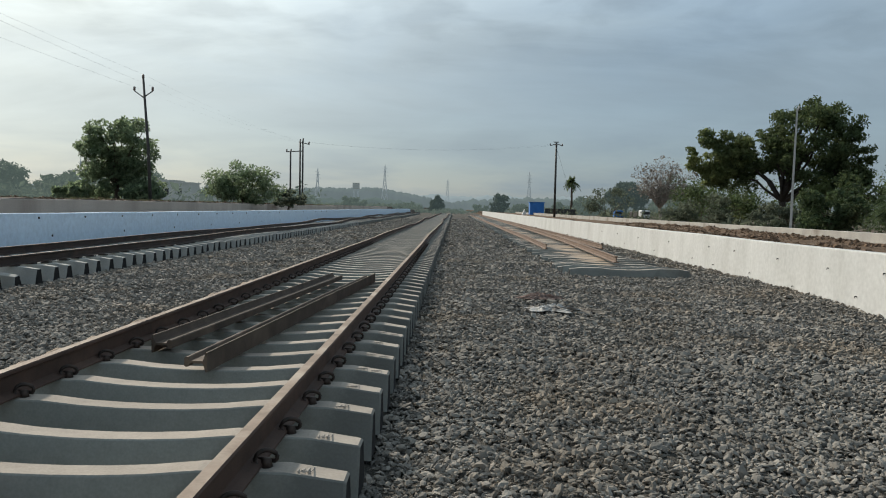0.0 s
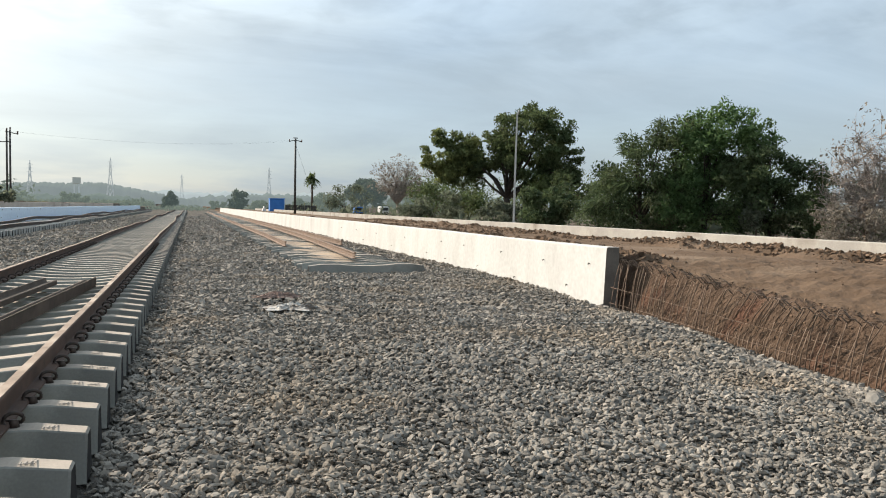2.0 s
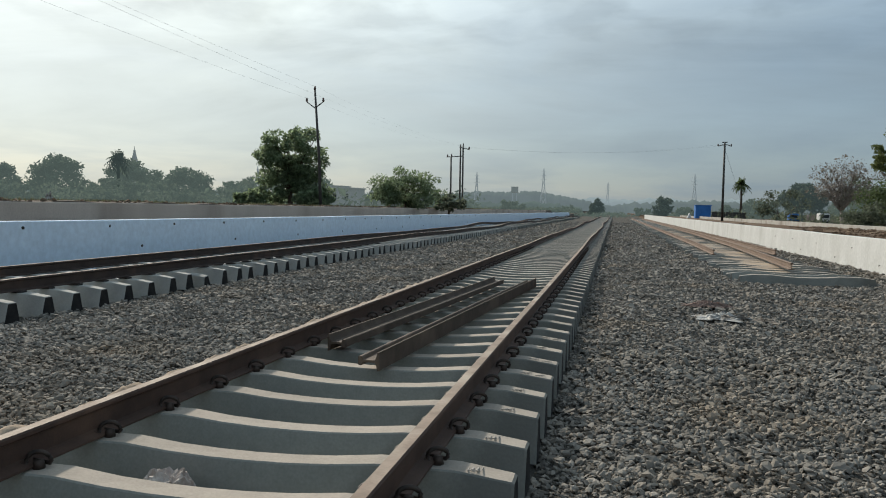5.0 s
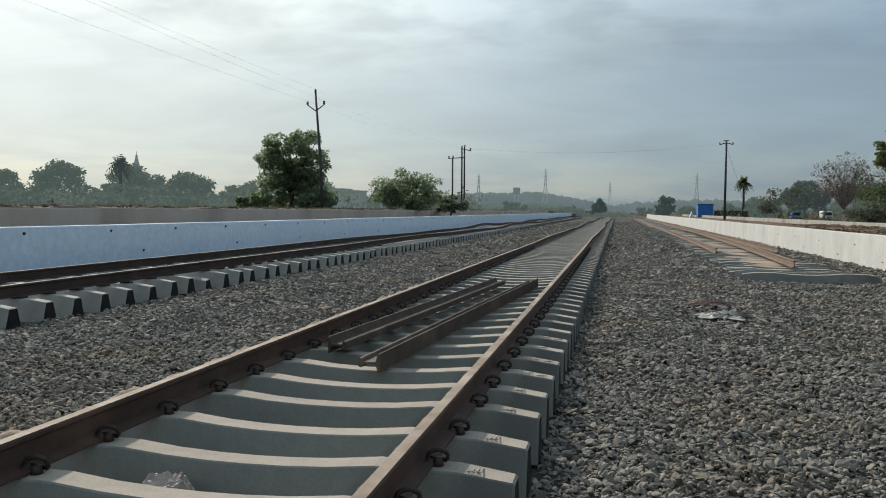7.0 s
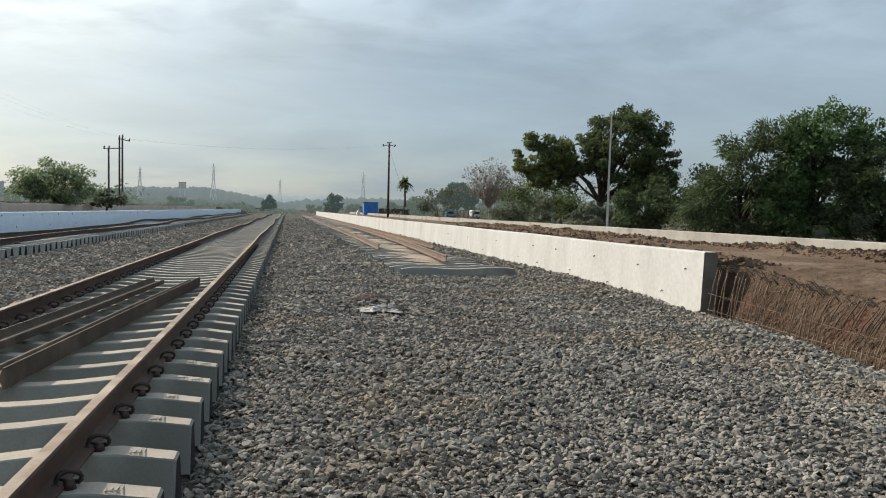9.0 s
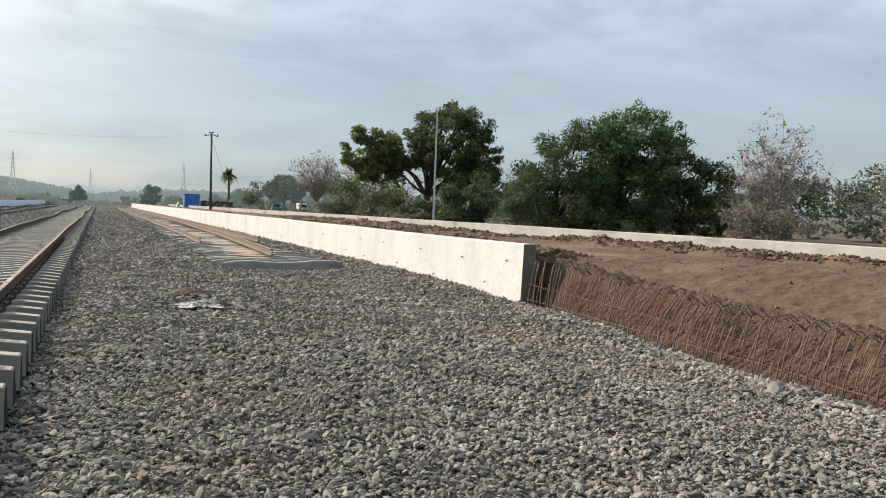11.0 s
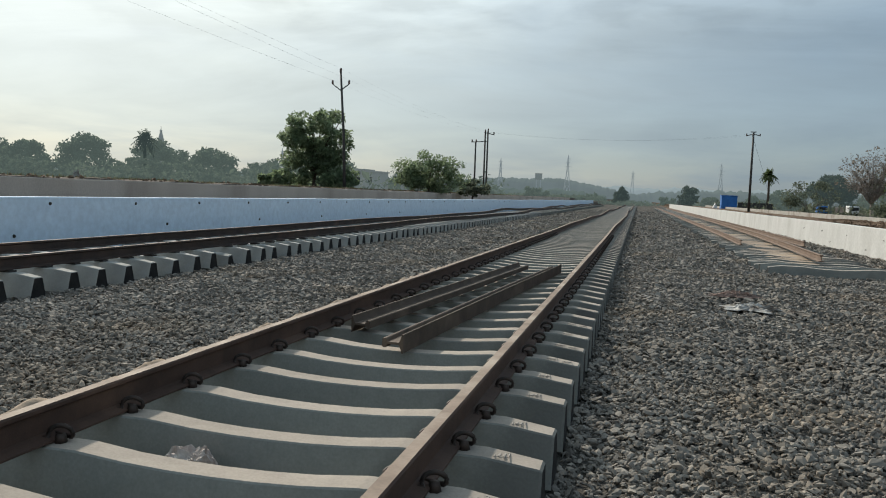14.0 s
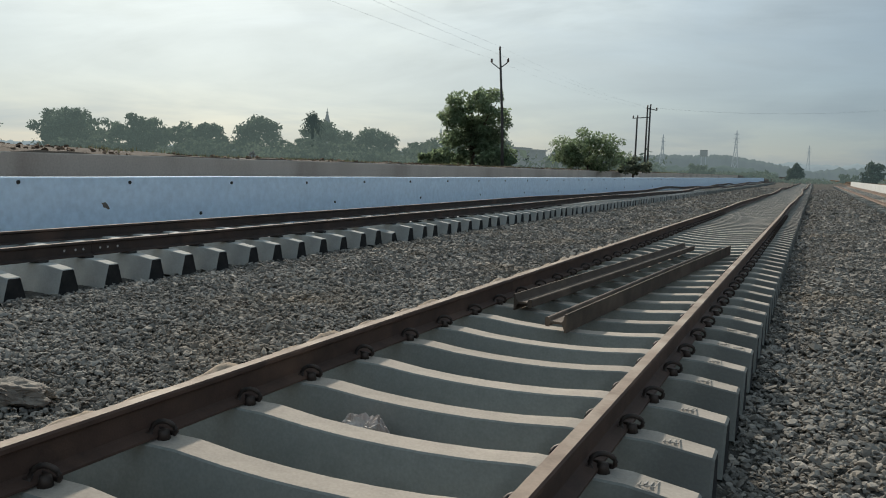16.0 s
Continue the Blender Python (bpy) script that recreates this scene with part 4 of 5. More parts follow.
thing("grass_tufts", "dry yellowish grass tufts on the bank", "grass", kind="stuff", me=blades("grass_tufts", np.stack([a, b, land_z(a, b)], -1)[ok], 0.10, 0.016, M_GRASS, 41))


# ---- trees ----
def leaf_cloud(name, blobs, count, size, mat, seed, shell=0.62, drop=0.0):
    """Leaf sprays spread through the outer part of many small clumps."""
    r = np.random.default_rng(seed)
    c = np.array([q[0] for q in blobs], float)
    R = np.array([q[1] for q in blobs], float)
    if R.ndim == 1:
        R = np.stack([R, R, R * 0.8], -1)
    w = (R.prod(-1)) ** (2 / 3)
    which = r.choice(len(blobs), count, p=w / w.sum())
    d = r.normal(size=(count, 3))
    d /= np.linalg.norm(d, axis=1)[:, None]
    p = c[which] + d * R[which] * (shell + (1.12 - shell) * r.random(count) ** 0.7)[:, None]
    p[:, 2] -= drop * r.random(count) ** 2
    u = r.normal(size=(count, 3))
    u /= np.linalg.norm(u, axis=1)[:, None]
    w_ = np.cross(u, d + 0.6 * r.normal(size=(count, 3)))
    w_ /= np.linalg.norm(w_, axis=1)[:, None] + 1e-9
    s = size * r.lognormal(0, 0.35, count)
    L, W = u * s[:, None], w_ * (s * r.uniform(0.35, 0.7, count))[:, None]
    bend = np.cross(u, w_) * (s * 0.25)[:, None]
    v = np.stack([p - L, p + W * 0.9 + bend, p + L * 1.1, p - W + bend], 1).reshape(-1, 3)
    i = 4 * np.arange(count)
    faces = np.concatenate([np.stack([i, i + 1, i + 2], -1), np.stack([i, i + 2, i + 3], -1)])
    return mesh_of(name, v, faces, mat)


def spray_cloud(name, blobs, count, length, mat, seed, lean=(0, 0, 0)):
    """Long narrow sprays in three joints that point outwards along lean and droop at the tips."""
    r = np.random.default_rng(seed)
    c = np.array([q[0] for q in blobs], float)
    R = np.array([q[1] for q in blobs], float)
    mid = c.mean(0)
    which = r.integers(0, len(blobs), count)
    d = c[which] - mid
    d = d / (np.linalg.norm(d, axis=1)[:, None] + 1e-6) + np.array(lean) + 0.45 * r.normal(size=(count, 3))
    d /= np.linalg.norm(d, axis=1)[:, None]
    p = c[which] + d * R[which] * r.uniform(0.5, 1.0, count)[:, None]
    size = length * r.uniform(0.5, 1.4, count)
    w = np.cross(d, r.normal(size=(count, 3)))
    w *= (0.016 / (np.linalg.norm(w, axis=1) + 1e-6))[:, None]
    rows = []
    for u, fat in ((0, 0.3), (0.35, 1.0), (0.7, 0.9), (1.0, 0.1)):
        q = p + d * (2 * size * u)[:, None]
        q[:, 2] -= size * 0.9 * u * u
        rows += [q - w * fat, q + w * fat]
    v = np.stack(rows, 1).reshape(-1, 3)
    i = 8 * np.arange(count)
    return mesh_of(name, v, np.concatenate([np.stack([i + k, i + k + 1, i + k + 3, i + k + 2], -1) for k in (0, 2, 4)]), mat)


def limb_path(a, b, r0, r1, r, sag=0.12, n=5):
    a, b = Vector(a), Vector(b)
    L = (b - a).length
    out = []
    for i in range(n + 1):
        q = i / n
        p = a.lerp(b, q) + Vector((r.gauss(0, 1), r.gauss(0, 1), r.gauss(0, 0.6))) * L * 0.03 * (1 if 0 < i < n else 0) + Vector((0, 0, sag * L * math.sin(math.pi * q)))
        out.append((tuple(p), r0 + (r1 - r0) * q))
    return out


def crown_blobs(r, centre, half, n, size, low=-0.8):
    out = []
    while len(out) < n:
        p = [r.uniform(-1, 1), r.uniform(-1, 1), r.uniform(low, 1)]
        d = math.sqrt(sum(q * q for q in p))
        if 0.45 < d < 0.98:
            s = size * r.uniform(0.65, 1.3)
            out.append((tuple(centre[k] + half[k] * p[k] for k in range(3)), (s * r.uniform(0.9, 1.3), s * r.uniform(0.9, 1.3), s * r.uniform(0.6, 0.9))))
    return out


def tree(label, at, blobs, trunk, fork, leaves, size, mat, seed, name="tree", limbs=14, bark=None, category="tree", group="trees", shell=0.62, twigs=0):
    """A trunk that forks into limbs reaching the clumps of its crown."""
    r = random.Random(seed)
    t = thing(name, label, category, group, at=at)
    bark = bark or M_BARK
    paths = [[((0, 0, -0.3), trunk * 1.35), ((0.03, 0.02, 0.25 * fork), trunk * 1.02), ((r.uniform(-0.1, 0.1), r.uniform(-0.1, 0.1), fork), trunk * 0.8)]]
    top = paths[0][-1][0]
    ends = sorted(blobs, key=lambda b: r.random())[:limbs]
    mains = []
    for c, R in ends:
        p = limb_path(top, c, trunk * r.uniform(0.35, 0.55), trunk * 0.10, r)
        mains.append(p)
        for _ in range(3):
            q = p[r.randint(2, 4)]
            e = Vector(q[0]) + Vector((r.gauss(0, 1), r.gauss(0, 1), abs(r.gauss(0.4, 0.6)))).normalized() * r.uniform(0.4, 1.0) * max(R)
            mains.append(limb_path(q[0], e, q[1] * 0.6, 0.012, r, 0.05, 3))
    tr = tube_part("trunk", paths, bark, t, 9)
    tube_part("branching", mains, bark, t, 5)
    if twigs:
        tw = []
        for p in mains:
            for _ in range(twigs):
                q = p[r.randint(1, len(p) - 1)]
                e = Vector(q[0]) + Vector((r.gauss(0, 1), r.gauss(0, 1), r.gauss(0.35, 0.7))).normalized() * r.uniform(0.3, 1.1)
                tw.append(limb_path(q[0], e, 0.014, 0.004, r, 0.04, 2))
        tube_part("twig_tangle", tw, bark, t, 3)
    if leaves:
        part("crown", leaf_cloud("crown", blobs, leaves, size, mat, seed, shell), mat, t)
    return t


rt = random.Random(21)

def lobes(seed, *rows):
    """Clumps for a crown from rows of (across, away, up, half widths across, away and up, clumps, clump size)."""
    r = random.Random(seed)
    out = []
    for x, y, z, a, b, c, n, size in rows:
        out += crown_blobs(r, (x, y, z), (a, b, c), n, size)
    return out


def turned(ob, degrees):
    ob.rotation_euler[2] = radians(degrees)
    return ob


# broad dark tree by the pale pole: a tall head, a young yellow-green shoulder, bare limbs under the crown
b1 = lobes(21, (1.55, 0, 5.75, 3.25, 2.7, 2.85, 128, 0.50), (-1.7, 0.2, 5.1, 1.8, 1.6, 1.6, 38, 0.46), (-2.7, 0.3, 4.3, 1.2, 1.3, 1.2, 24, 0.44), (3.0, -0.2, 3.0, 2.0, 1.6, 1.2, 30, 0.42), (4.6, 0, 4.3, 0.9, 1.0, 1.5, 16, 0.40), (5.2, 0.2, 2.9, 1.2, 1.0, 1.2, 15, 0.34), (3.7, 0.2, 4.0, 1.5, 1.3, 1.3, 22, 0.42), (-3.4, 0.3, 3.3, 1.9, 1.4, 0.9, 26, 0.42))
mango = turned(tree("broad dark green mango tree with gaps in its crown", (23.6, 53.8, 0.45), b1, 0.27, 1.9, 30000, 0.100, M_LEAF, 3, limbs=26, bark=M_BARKDARK, group="trees beyond the platform", shell=0.3), -22)
b1y = lobes(22, (-4.3, -0.3, 4.95, 1.85, 1.4, 1.75, 46, 0.45), (-3.0, -0.5, 5.2, 1.1, 1.0, 1.1, 14, 0.40), (-4.0, -0.4, 3.4, 1.3, 1.0, 0.8, 12, 0.36))
part("young_crown", leaf_cloud("young_crown", b1y, 9000, 0.105, M_LEAFY, 23, 0.35), M_LEAFY, mango, "yellow-green young leaves")
turned(tree("upright yellow-green bush at the mango tree's foot", (24.6, 51.2, 0.45), lobes(24, (0, 0, 2.2, 1.0, 0.8, 1.5, 22, 0.36)), 0.07, 0.6, 3600, 0.09, M_LEAFY, 25, name="bush", limbs=12, category="bush", group="bushes beyond the platform", shell=0.35), -22)

# three plants grown into one another: feathery grey-green, tall fresh green, low and dark
b2 = lobes(31, (0.2, 0, 3.1, 1.6, 1.5, 1.3, 46, 0.40), (1.3, 0.2, 4.35, 1.2, 1.2, 0.85, 30, 0.36), (-1.2, 0, 1.5, 1.2, 1.2, 1.4, 34, 0.38), (0.6, -0.2, 1.2, 1.8, 1.3, 1.3, 44, 0.42))
feather = turned(tree("feathery grey-green thorn tree with arching sprays", (20.6, 30.9, 0.45), b2, 0.10, 0.7, 15500, 0.060, M_LEAF4, 5, limbs=24, bark=M_BARKDARK, group="trees beyond the platform", shell=0.3), -35.4)
spray = part("spray_fringe", spray_cloud("spray_fringe", [(q, w) for q, w in b2 if q[2] > 1.2 and q[0] < 1.8], 1900, 0.19, M_LEAF4, 77, (-0.7, -0.2, 0.25)), M_LEAF4, feather)
tagged(spray, "long feathery green leaf sprays along the crown", kind="stuff")
b2 = lobes(33, (0.7, 0, 4.4, 1.5, 1.3, 1.0, 30, 0.44), (-0.3, 0, 3.5, 1.3, 1.2, 1.4, 30, 0.46), (-0.85, -0.6, 1.9, 0.9, 0.8, 1.2, 22, 0.40), (-1.0, -0.9, 0.9, 1.0, 0.7, 0.9, 20, 0.36), (1.9, 0, 4.1, 0.8, 0.8, 0.7, 12, 0.38), (0.8, 0.2, 2.2, 1.5, 1.0, 1.6, 34, 0.44), (0.2, -0.4, 0.8, 1.8, 1.0, 0.8, 30, 0.40))
b2 += [((x, 0, z), (w, w, w)) for x, z, w in ((-0.75, 4.95, 0.42), (-0.2, 5.25, 0.36), (0.3, 5.3, 0.3), (0.75, 5.65, 0.34), (1.25, 5.3, 0.32), (1.8, 5.15, 0.36), (2.4, 4.75, 0.34), (2.65, 4.25, 0.32), (2.1, 3.7, 0.4))]
turned(tree("tall fresh green tree with knobbly leaf clumps", (22.7, 29.4, 0.45), b2, 0.13, 0.8, 21000, 0.070, M_LEAFB, 6, limbs=30, bark=M_BARKDARK, group="trees beyond the platform", shell=0.25), -35.4)
b2 = lobes(35, (-0.3, -0.3, 2.8, 1.5, 1.3, 1.2, 44, 0.40), (0.9, 0, 2.3, 1.2, 1.1, 1.1, 34, 0.38), (-1.2, -0.3, 1.9, 1.2, 1.0, 1.3, 32, 0.40), (0.4, 0, 1.0, 2.0, 1.2, 1.1, 50, 0.40))
turned(tree("low dark green tree crowded against a taller one", (24.6, 27.6, 0.45), b2, 0.10, 0.7, 17500, 0.064, M_LEAF4, 7, limbs=26, bark=M_BARKDARK, group="trees beyond the platform", shell=0.25, twigs=2), -35.4)
turned(tree("small pale green bush under the trees", (23.6, 27.2, 0.45), lobes(36, (0, 0, 0.95, 0.5, 0.5, 0.7, 14, 0.26)), 0.04, 0.4, 1300, 0.06, M_LEAF3, 37, name="bush", limbs=8, category="bush", group="bushes beyond the platform", shell=0.35), -35.4)
# bare pinkish-brown thorn bush with few leaves
b3 = crown_blobs(rt, (0, 0, 2.0), (2.3, 1.8, 1.9), 30, 0.55) + [((-0.9, 0, 4.2), (0.4, 0.4, 0.5)), ((0.3, 0, 4.5), (0.4, 0.4, 0.4)), ((0.9, 0, 3.8), (0.5, 0.5, 0.4)), ((-1.6, 0, 3.6), (0.4, 0.4, 0.3)), ((-0.3, 0, 5.0), (0.3, 0.3, 0.3)), ((1.5, 0, 4.4), (0.4, 0.4, 0.4))]
tree("nearly leafless thorn bush with pinkish brown twigs", (26.2, 24.0, 0.45), b3, 0.08, 0.7, 1500, 0.055, M_LEAFDRY, 8, name="thorn_bush", limbs=33, bark=M_TWIG, category="bush", group="trees beyond the platform", twigs=12)
b3b = crown_blobs(rt, (0, 0, 1.6), (2.6, 1.6, 1.5), 24, 0.5)
tree("dry brown thorn bush with sparse leaves", (29.5, 20.5, 0.45), b3b, 0.08, 0.5, 2600, 0.06, M_LEAFDRY, 9, name="thorn_bush", limbs=24, bark=M_TWIG, category="bush", group="trees beyond the platform", twigs=10)
# half-dry tree and low trees further on
b4 = crown_blobs(rt, (0, 0, 3.8), (3.1, 2.4, 2.2), 34, 0.7)
tree("half bare tree with grey-brown twigs", (21.6, 77.6, 0.45), b4, 0.16, 1.4, 1500, 0.09, M_LEAFDRY, 13, limbs=30, bark=M_TWIG, group="trees beyond the platform", twigs=9)
b5 = crown_blobs(rt, (0, 0, 3.1), (3.1, 2.5, 2.1), 34, 0.8)
tree("low rounded grey-green tree", (26.5, 116.0, 0.45), b5, 0.18, 1.2, 6200, 0.19, M_HAZE_DARK, 14, bark=M_HAZE_DARK, limbs=12, group="trees beyond the platform", shell=0.4)
# understorey behind the far wall
for i, (x, y, w, h, m, nl) in enumerate(((18.6, 36.0, 1.6, 1.3, M_LEAF4, 3000), (27.5, 47.5, 3.2, 2.4, M_LEAF, 4600), (20.2, 44.5, 2.0, 0.9, M_LEAF3, 2600), (26.5, 36.5, 2.6, 2.0, M_LEAF, 4000), (22.5, 64.0, 3.6, 1.9, M_LEAF, 4200), (19.2, 58.0, 2.4, 1.4, M_LEAF3, 2600), (25.6, 72.0, 3.0, 2.6, M_LEAF, 3600), (32.5, 40.0, 3.5, 2.3, M_LEAF, 3600), (31.0, 29.0, 3.0, 1.8, M_LEAF4, 3600), (34.0, 25.5, 3.0, 1.8, M_LEAF3, 3000), (24.6, 22.6, 2.0, 0.9, M_LEAFDRY, 2600), (28.0, 19.0, 2.4, 1.0, M_LEAFDRY, 2800), (20.0, 95.0, 3.0, 2.0, M_LEAF3, 2400), (29.0, 92.0, 5.0, 3.2, M_LEAF, 3600), (34.0, 70.0, 5.0, 3.4, M_LEAF, 3600))):
    blobs = crown_blobs(random.Random(100 + i), (0, 0, h * 0.8), (w, w * 0.7, h), 26, h * 0.34, low=-0.7)
    tree("tangled green scrub bush", (x, y, 0.45), blobs, 0.06, 0.4, nl, 0.055 if m == M_LEAFDRY else 0.095, m, 200 + i, name="bush", limbs=8, category="bush", group="bushes beyond the platform", shell=0.45)

# west side: a tree by the pole, then bushes and small trees in the haze
b6 = crown_blobs(rt, (0.1, 0, 3.4), (2.35, 2.0, 2.1), 84, 0.46) + crown_blobs(rt, (0.3, 0, 2.2), (1.6, 1.2, 1.4), 24, 0.5) + crown_blobs(rt, (-1.3, 0, 1.2), (1.3, 1.2, 1.1), 20, 0.46) + crown_blobs(rt, (1.6, 0, 1.1), (1.3, 1.2, 1.0), 20, 0.46)
tree("leafy green tree with loose round leaf clumps", (-19.6, 50.8, 1.3), b6, 0.16, 1.0, 15500, 0.10, M_LEAF2, 17, limbs=26, group="trees on the west bank", shell=0.45)
b7 = crown_blobs(rt, (0.1, 0, 1.45), (3.1, 1.8, 1.6), 58, 0.48) + crown_blobs(random.Random(6), (-0.2, 0, 1.3), (2.4, 1.4, 1.3), 36, 0.5)
tree("wide low green bush on the bank", (-14.0, 60.0, 1.3), b7, 0.08, 0.5, 9500, 0.085, M_LEAF2, 18, name="bush", limbs=14, category="bush", group="bushes on the west bank", shell=0.5)
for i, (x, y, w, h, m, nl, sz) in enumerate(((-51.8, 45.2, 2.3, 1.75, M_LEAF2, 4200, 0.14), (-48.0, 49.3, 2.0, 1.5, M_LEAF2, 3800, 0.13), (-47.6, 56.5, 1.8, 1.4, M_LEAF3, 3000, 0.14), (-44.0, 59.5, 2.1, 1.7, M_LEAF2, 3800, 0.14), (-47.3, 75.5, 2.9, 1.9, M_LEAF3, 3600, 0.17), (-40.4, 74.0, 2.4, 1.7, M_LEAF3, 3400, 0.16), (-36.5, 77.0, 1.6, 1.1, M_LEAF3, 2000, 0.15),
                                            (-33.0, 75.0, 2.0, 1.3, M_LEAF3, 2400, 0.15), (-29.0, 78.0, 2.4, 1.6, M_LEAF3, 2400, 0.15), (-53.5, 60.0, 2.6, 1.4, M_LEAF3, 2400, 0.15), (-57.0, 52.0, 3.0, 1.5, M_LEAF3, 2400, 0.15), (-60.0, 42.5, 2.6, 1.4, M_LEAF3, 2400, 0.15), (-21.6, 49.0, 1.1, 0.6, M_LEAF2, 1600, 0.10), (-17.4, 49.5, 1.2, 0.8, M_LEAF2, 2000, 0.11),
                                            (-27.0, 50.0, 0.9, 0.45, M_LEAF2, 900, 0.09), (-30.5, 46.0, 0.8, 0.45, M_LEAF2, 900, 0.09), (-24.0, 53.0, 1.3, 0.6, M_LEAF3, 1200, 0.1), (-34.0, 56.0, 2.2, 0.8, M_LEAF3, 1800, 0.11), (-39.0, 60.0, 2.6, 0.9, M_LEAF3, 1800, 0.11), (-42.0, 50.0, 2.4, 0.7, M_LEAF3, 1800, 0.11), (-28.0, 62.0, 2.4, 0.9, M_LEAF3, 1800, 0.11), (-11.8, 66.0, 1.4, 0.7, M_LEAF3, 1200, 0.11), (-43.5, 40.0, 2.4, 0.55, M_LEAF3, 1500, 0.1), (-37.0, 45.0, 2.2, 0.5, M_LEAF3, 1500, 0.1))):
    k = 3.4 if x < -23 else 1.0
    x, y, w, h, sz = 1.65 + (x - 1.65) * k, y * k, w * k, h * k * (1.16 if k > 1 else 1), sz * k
    # far ones take the leaves with haze painted in as emission
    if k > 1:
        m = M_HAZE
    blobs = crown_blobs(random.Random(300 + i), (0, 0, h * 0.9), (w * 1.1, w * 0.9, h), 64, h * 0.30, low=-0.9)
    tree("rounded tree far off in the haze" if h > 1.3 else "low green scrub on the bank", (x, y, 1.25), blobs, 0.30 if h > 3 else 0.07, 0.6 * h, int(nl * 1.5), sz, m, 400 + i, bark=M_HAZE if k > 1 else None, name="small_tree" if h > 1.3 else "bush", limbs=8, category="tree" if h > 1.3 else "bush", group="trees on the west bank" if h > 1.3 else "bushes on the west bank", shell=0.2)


def scrub_belt(name, label, spots, count, size, mat, seed):
    thing(name, label, "scrub", kind="stuff", me=leaf_cloud(name, spots, count, size, mat, seed, 0.3))


rw = random.Random(61)
spots = []
for k in range(330):
    y = rw.uniform(150, 330)
    x = -rw.uniform(0.18, 1.25) * y
    s = rw.uniform(1.2, 3.6)
    spots.append(((x, y, 1.2 + s * 0.4), (s * 1.9, s * 1.6, s)))
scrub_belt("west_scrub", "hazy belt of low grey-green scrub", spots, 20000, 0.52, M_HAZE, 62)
spots = []
for k in range(300):
    y = rw.uniform(30, 260)
    x = 16.5 + rw.uniform(0, 1) ** 0.8 * (20 + y * 0.25)
    s = rw.uniform(0.3, 0.9) * (1 + y / 160)
    spots.append(((x, y, 0.45 + s * 0.3), (s * 1.9, s * 1.6, s * 0.8)))
scrub_belt("east_scrub", "low dusty scrub behind the far wall", spots, 22000, 0.19, M_LEAF3, 63)
spots = []
for k in range(160):
    y = rw.uniform(185, 300)
    x = rw.uniform(-60, 40)
    s = rw.uniform(0.4, 1.2)
    spots.append(((x, y, 0.2 + s * 0.3 + (1.0 if x < -8.6 else 0)), (s * 2.4, s * 1.6, s * 0.8)))
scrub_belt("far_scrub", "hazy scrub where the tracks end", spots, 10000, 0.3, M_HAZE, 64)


def palm(label, at, h, seed, s=1.0, mat=None):
    mat = mat or M_LEAF
    r = random.Random(seed)
    t = thing("palm_tree", label, "palm tree", "palms", at=at)
    tube_part("trunk", [[((0, 0, -0.3), 0.26 * s), ((0.08, 0, h * 0.5), 0.19 * s), ((0, 0, h), 0.17 * s)]], M_BARK if mat is M_LEAF else mat, t, 8)
    for i in range(46):
        a = 2.4 * i
        el = radians(r.uniform(-50, 80))
        L = 1.55 * s * r.uniform(0.8, 1.15)
        v, f = [], []
        side = Vector((-math.sin(a), math.cos(a), 0))
        pts = []
        for q in range(7):
            u = q / 6
            pts.append(Vector((0, 0, h)) + Vector((math.cos(a) * math.cos(el), math.sin(a) * math.cos(el), math.sin(el))) * L * u + Vector((0, 0, -0.75 * L * u * u * math.cos(el))))
        for q in range(1, 7):
            for sgn in (-1, 1):
                base = len(v)
                wid = 0.46 * s * math.sin(math.pi * (q + 0.4) / 7.4) * sgn
                d = pts[q] - pts[q - 1]
                v += [pts[q - 1], pts[q - 1] + d * 0.75, pts[q - 1] + d * 1.5 + side * wid + Vector((0, 0, -abs(wid) * 0.5)), pts[q - 1] + d * 0.9 + side * wid * 0.9 + Vector((0, 0, -abs(wid) * 0.5))]
                f.append((base, base + 1, base + 2, base + 3))
        part("frond", mesh_of("frond", v, f, mat), mat, t)
    return t


palm("date palm with a round head of drooping fronds", (23.3, 148.5, 0.5), 6.2, 2, 1.0)
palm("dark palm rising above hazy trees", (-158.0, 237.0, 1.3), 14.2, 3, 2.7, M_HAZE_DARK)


# ---- poles and wires ----
def insulator(parent, p, s=1.0):
    x, y, z = p
    tube_part("insulator", [[((x, y, z), 0.03 * s), ((x, y, z + 0.05 * s), 0.07 * s), ((x, y, z + 0.10 * s), 0.045 * s), ((x, y, z + 0.15 * s), 0.065 * s), ((x, y, z + 0.2 * s), 0.02 * s)]], M_PORC, parent, 8, "dark porcelain insulator")


p1 = thing("power_pole", "dark iron power pole with a V crossarm and insulators", "power pole", "power poles", at=(-15.55, 45.9, 1.25))
tube_part("post", [[((0, 0, -0.3), 0.10), ((-0.15, 0, 3.2), 0.085), ((-0.42, -0.1, 7.15), 0.06)]], M_POLE, p1, 9)
for sx in (-1, 1):
    tube_part("arm", [[((-0.40, -0.1, 6.05), 0.035), ((-0.40 + sx * 0.52, -0.1, 6.42), 0.03)]], M_POLE, p1, 6)
    insulator(p1, (-0.40 + sx * 0.52, -0.1, 6.42), 1.2)
insulator(p1, (-0.42, -0.1, 7.12), 1.2)

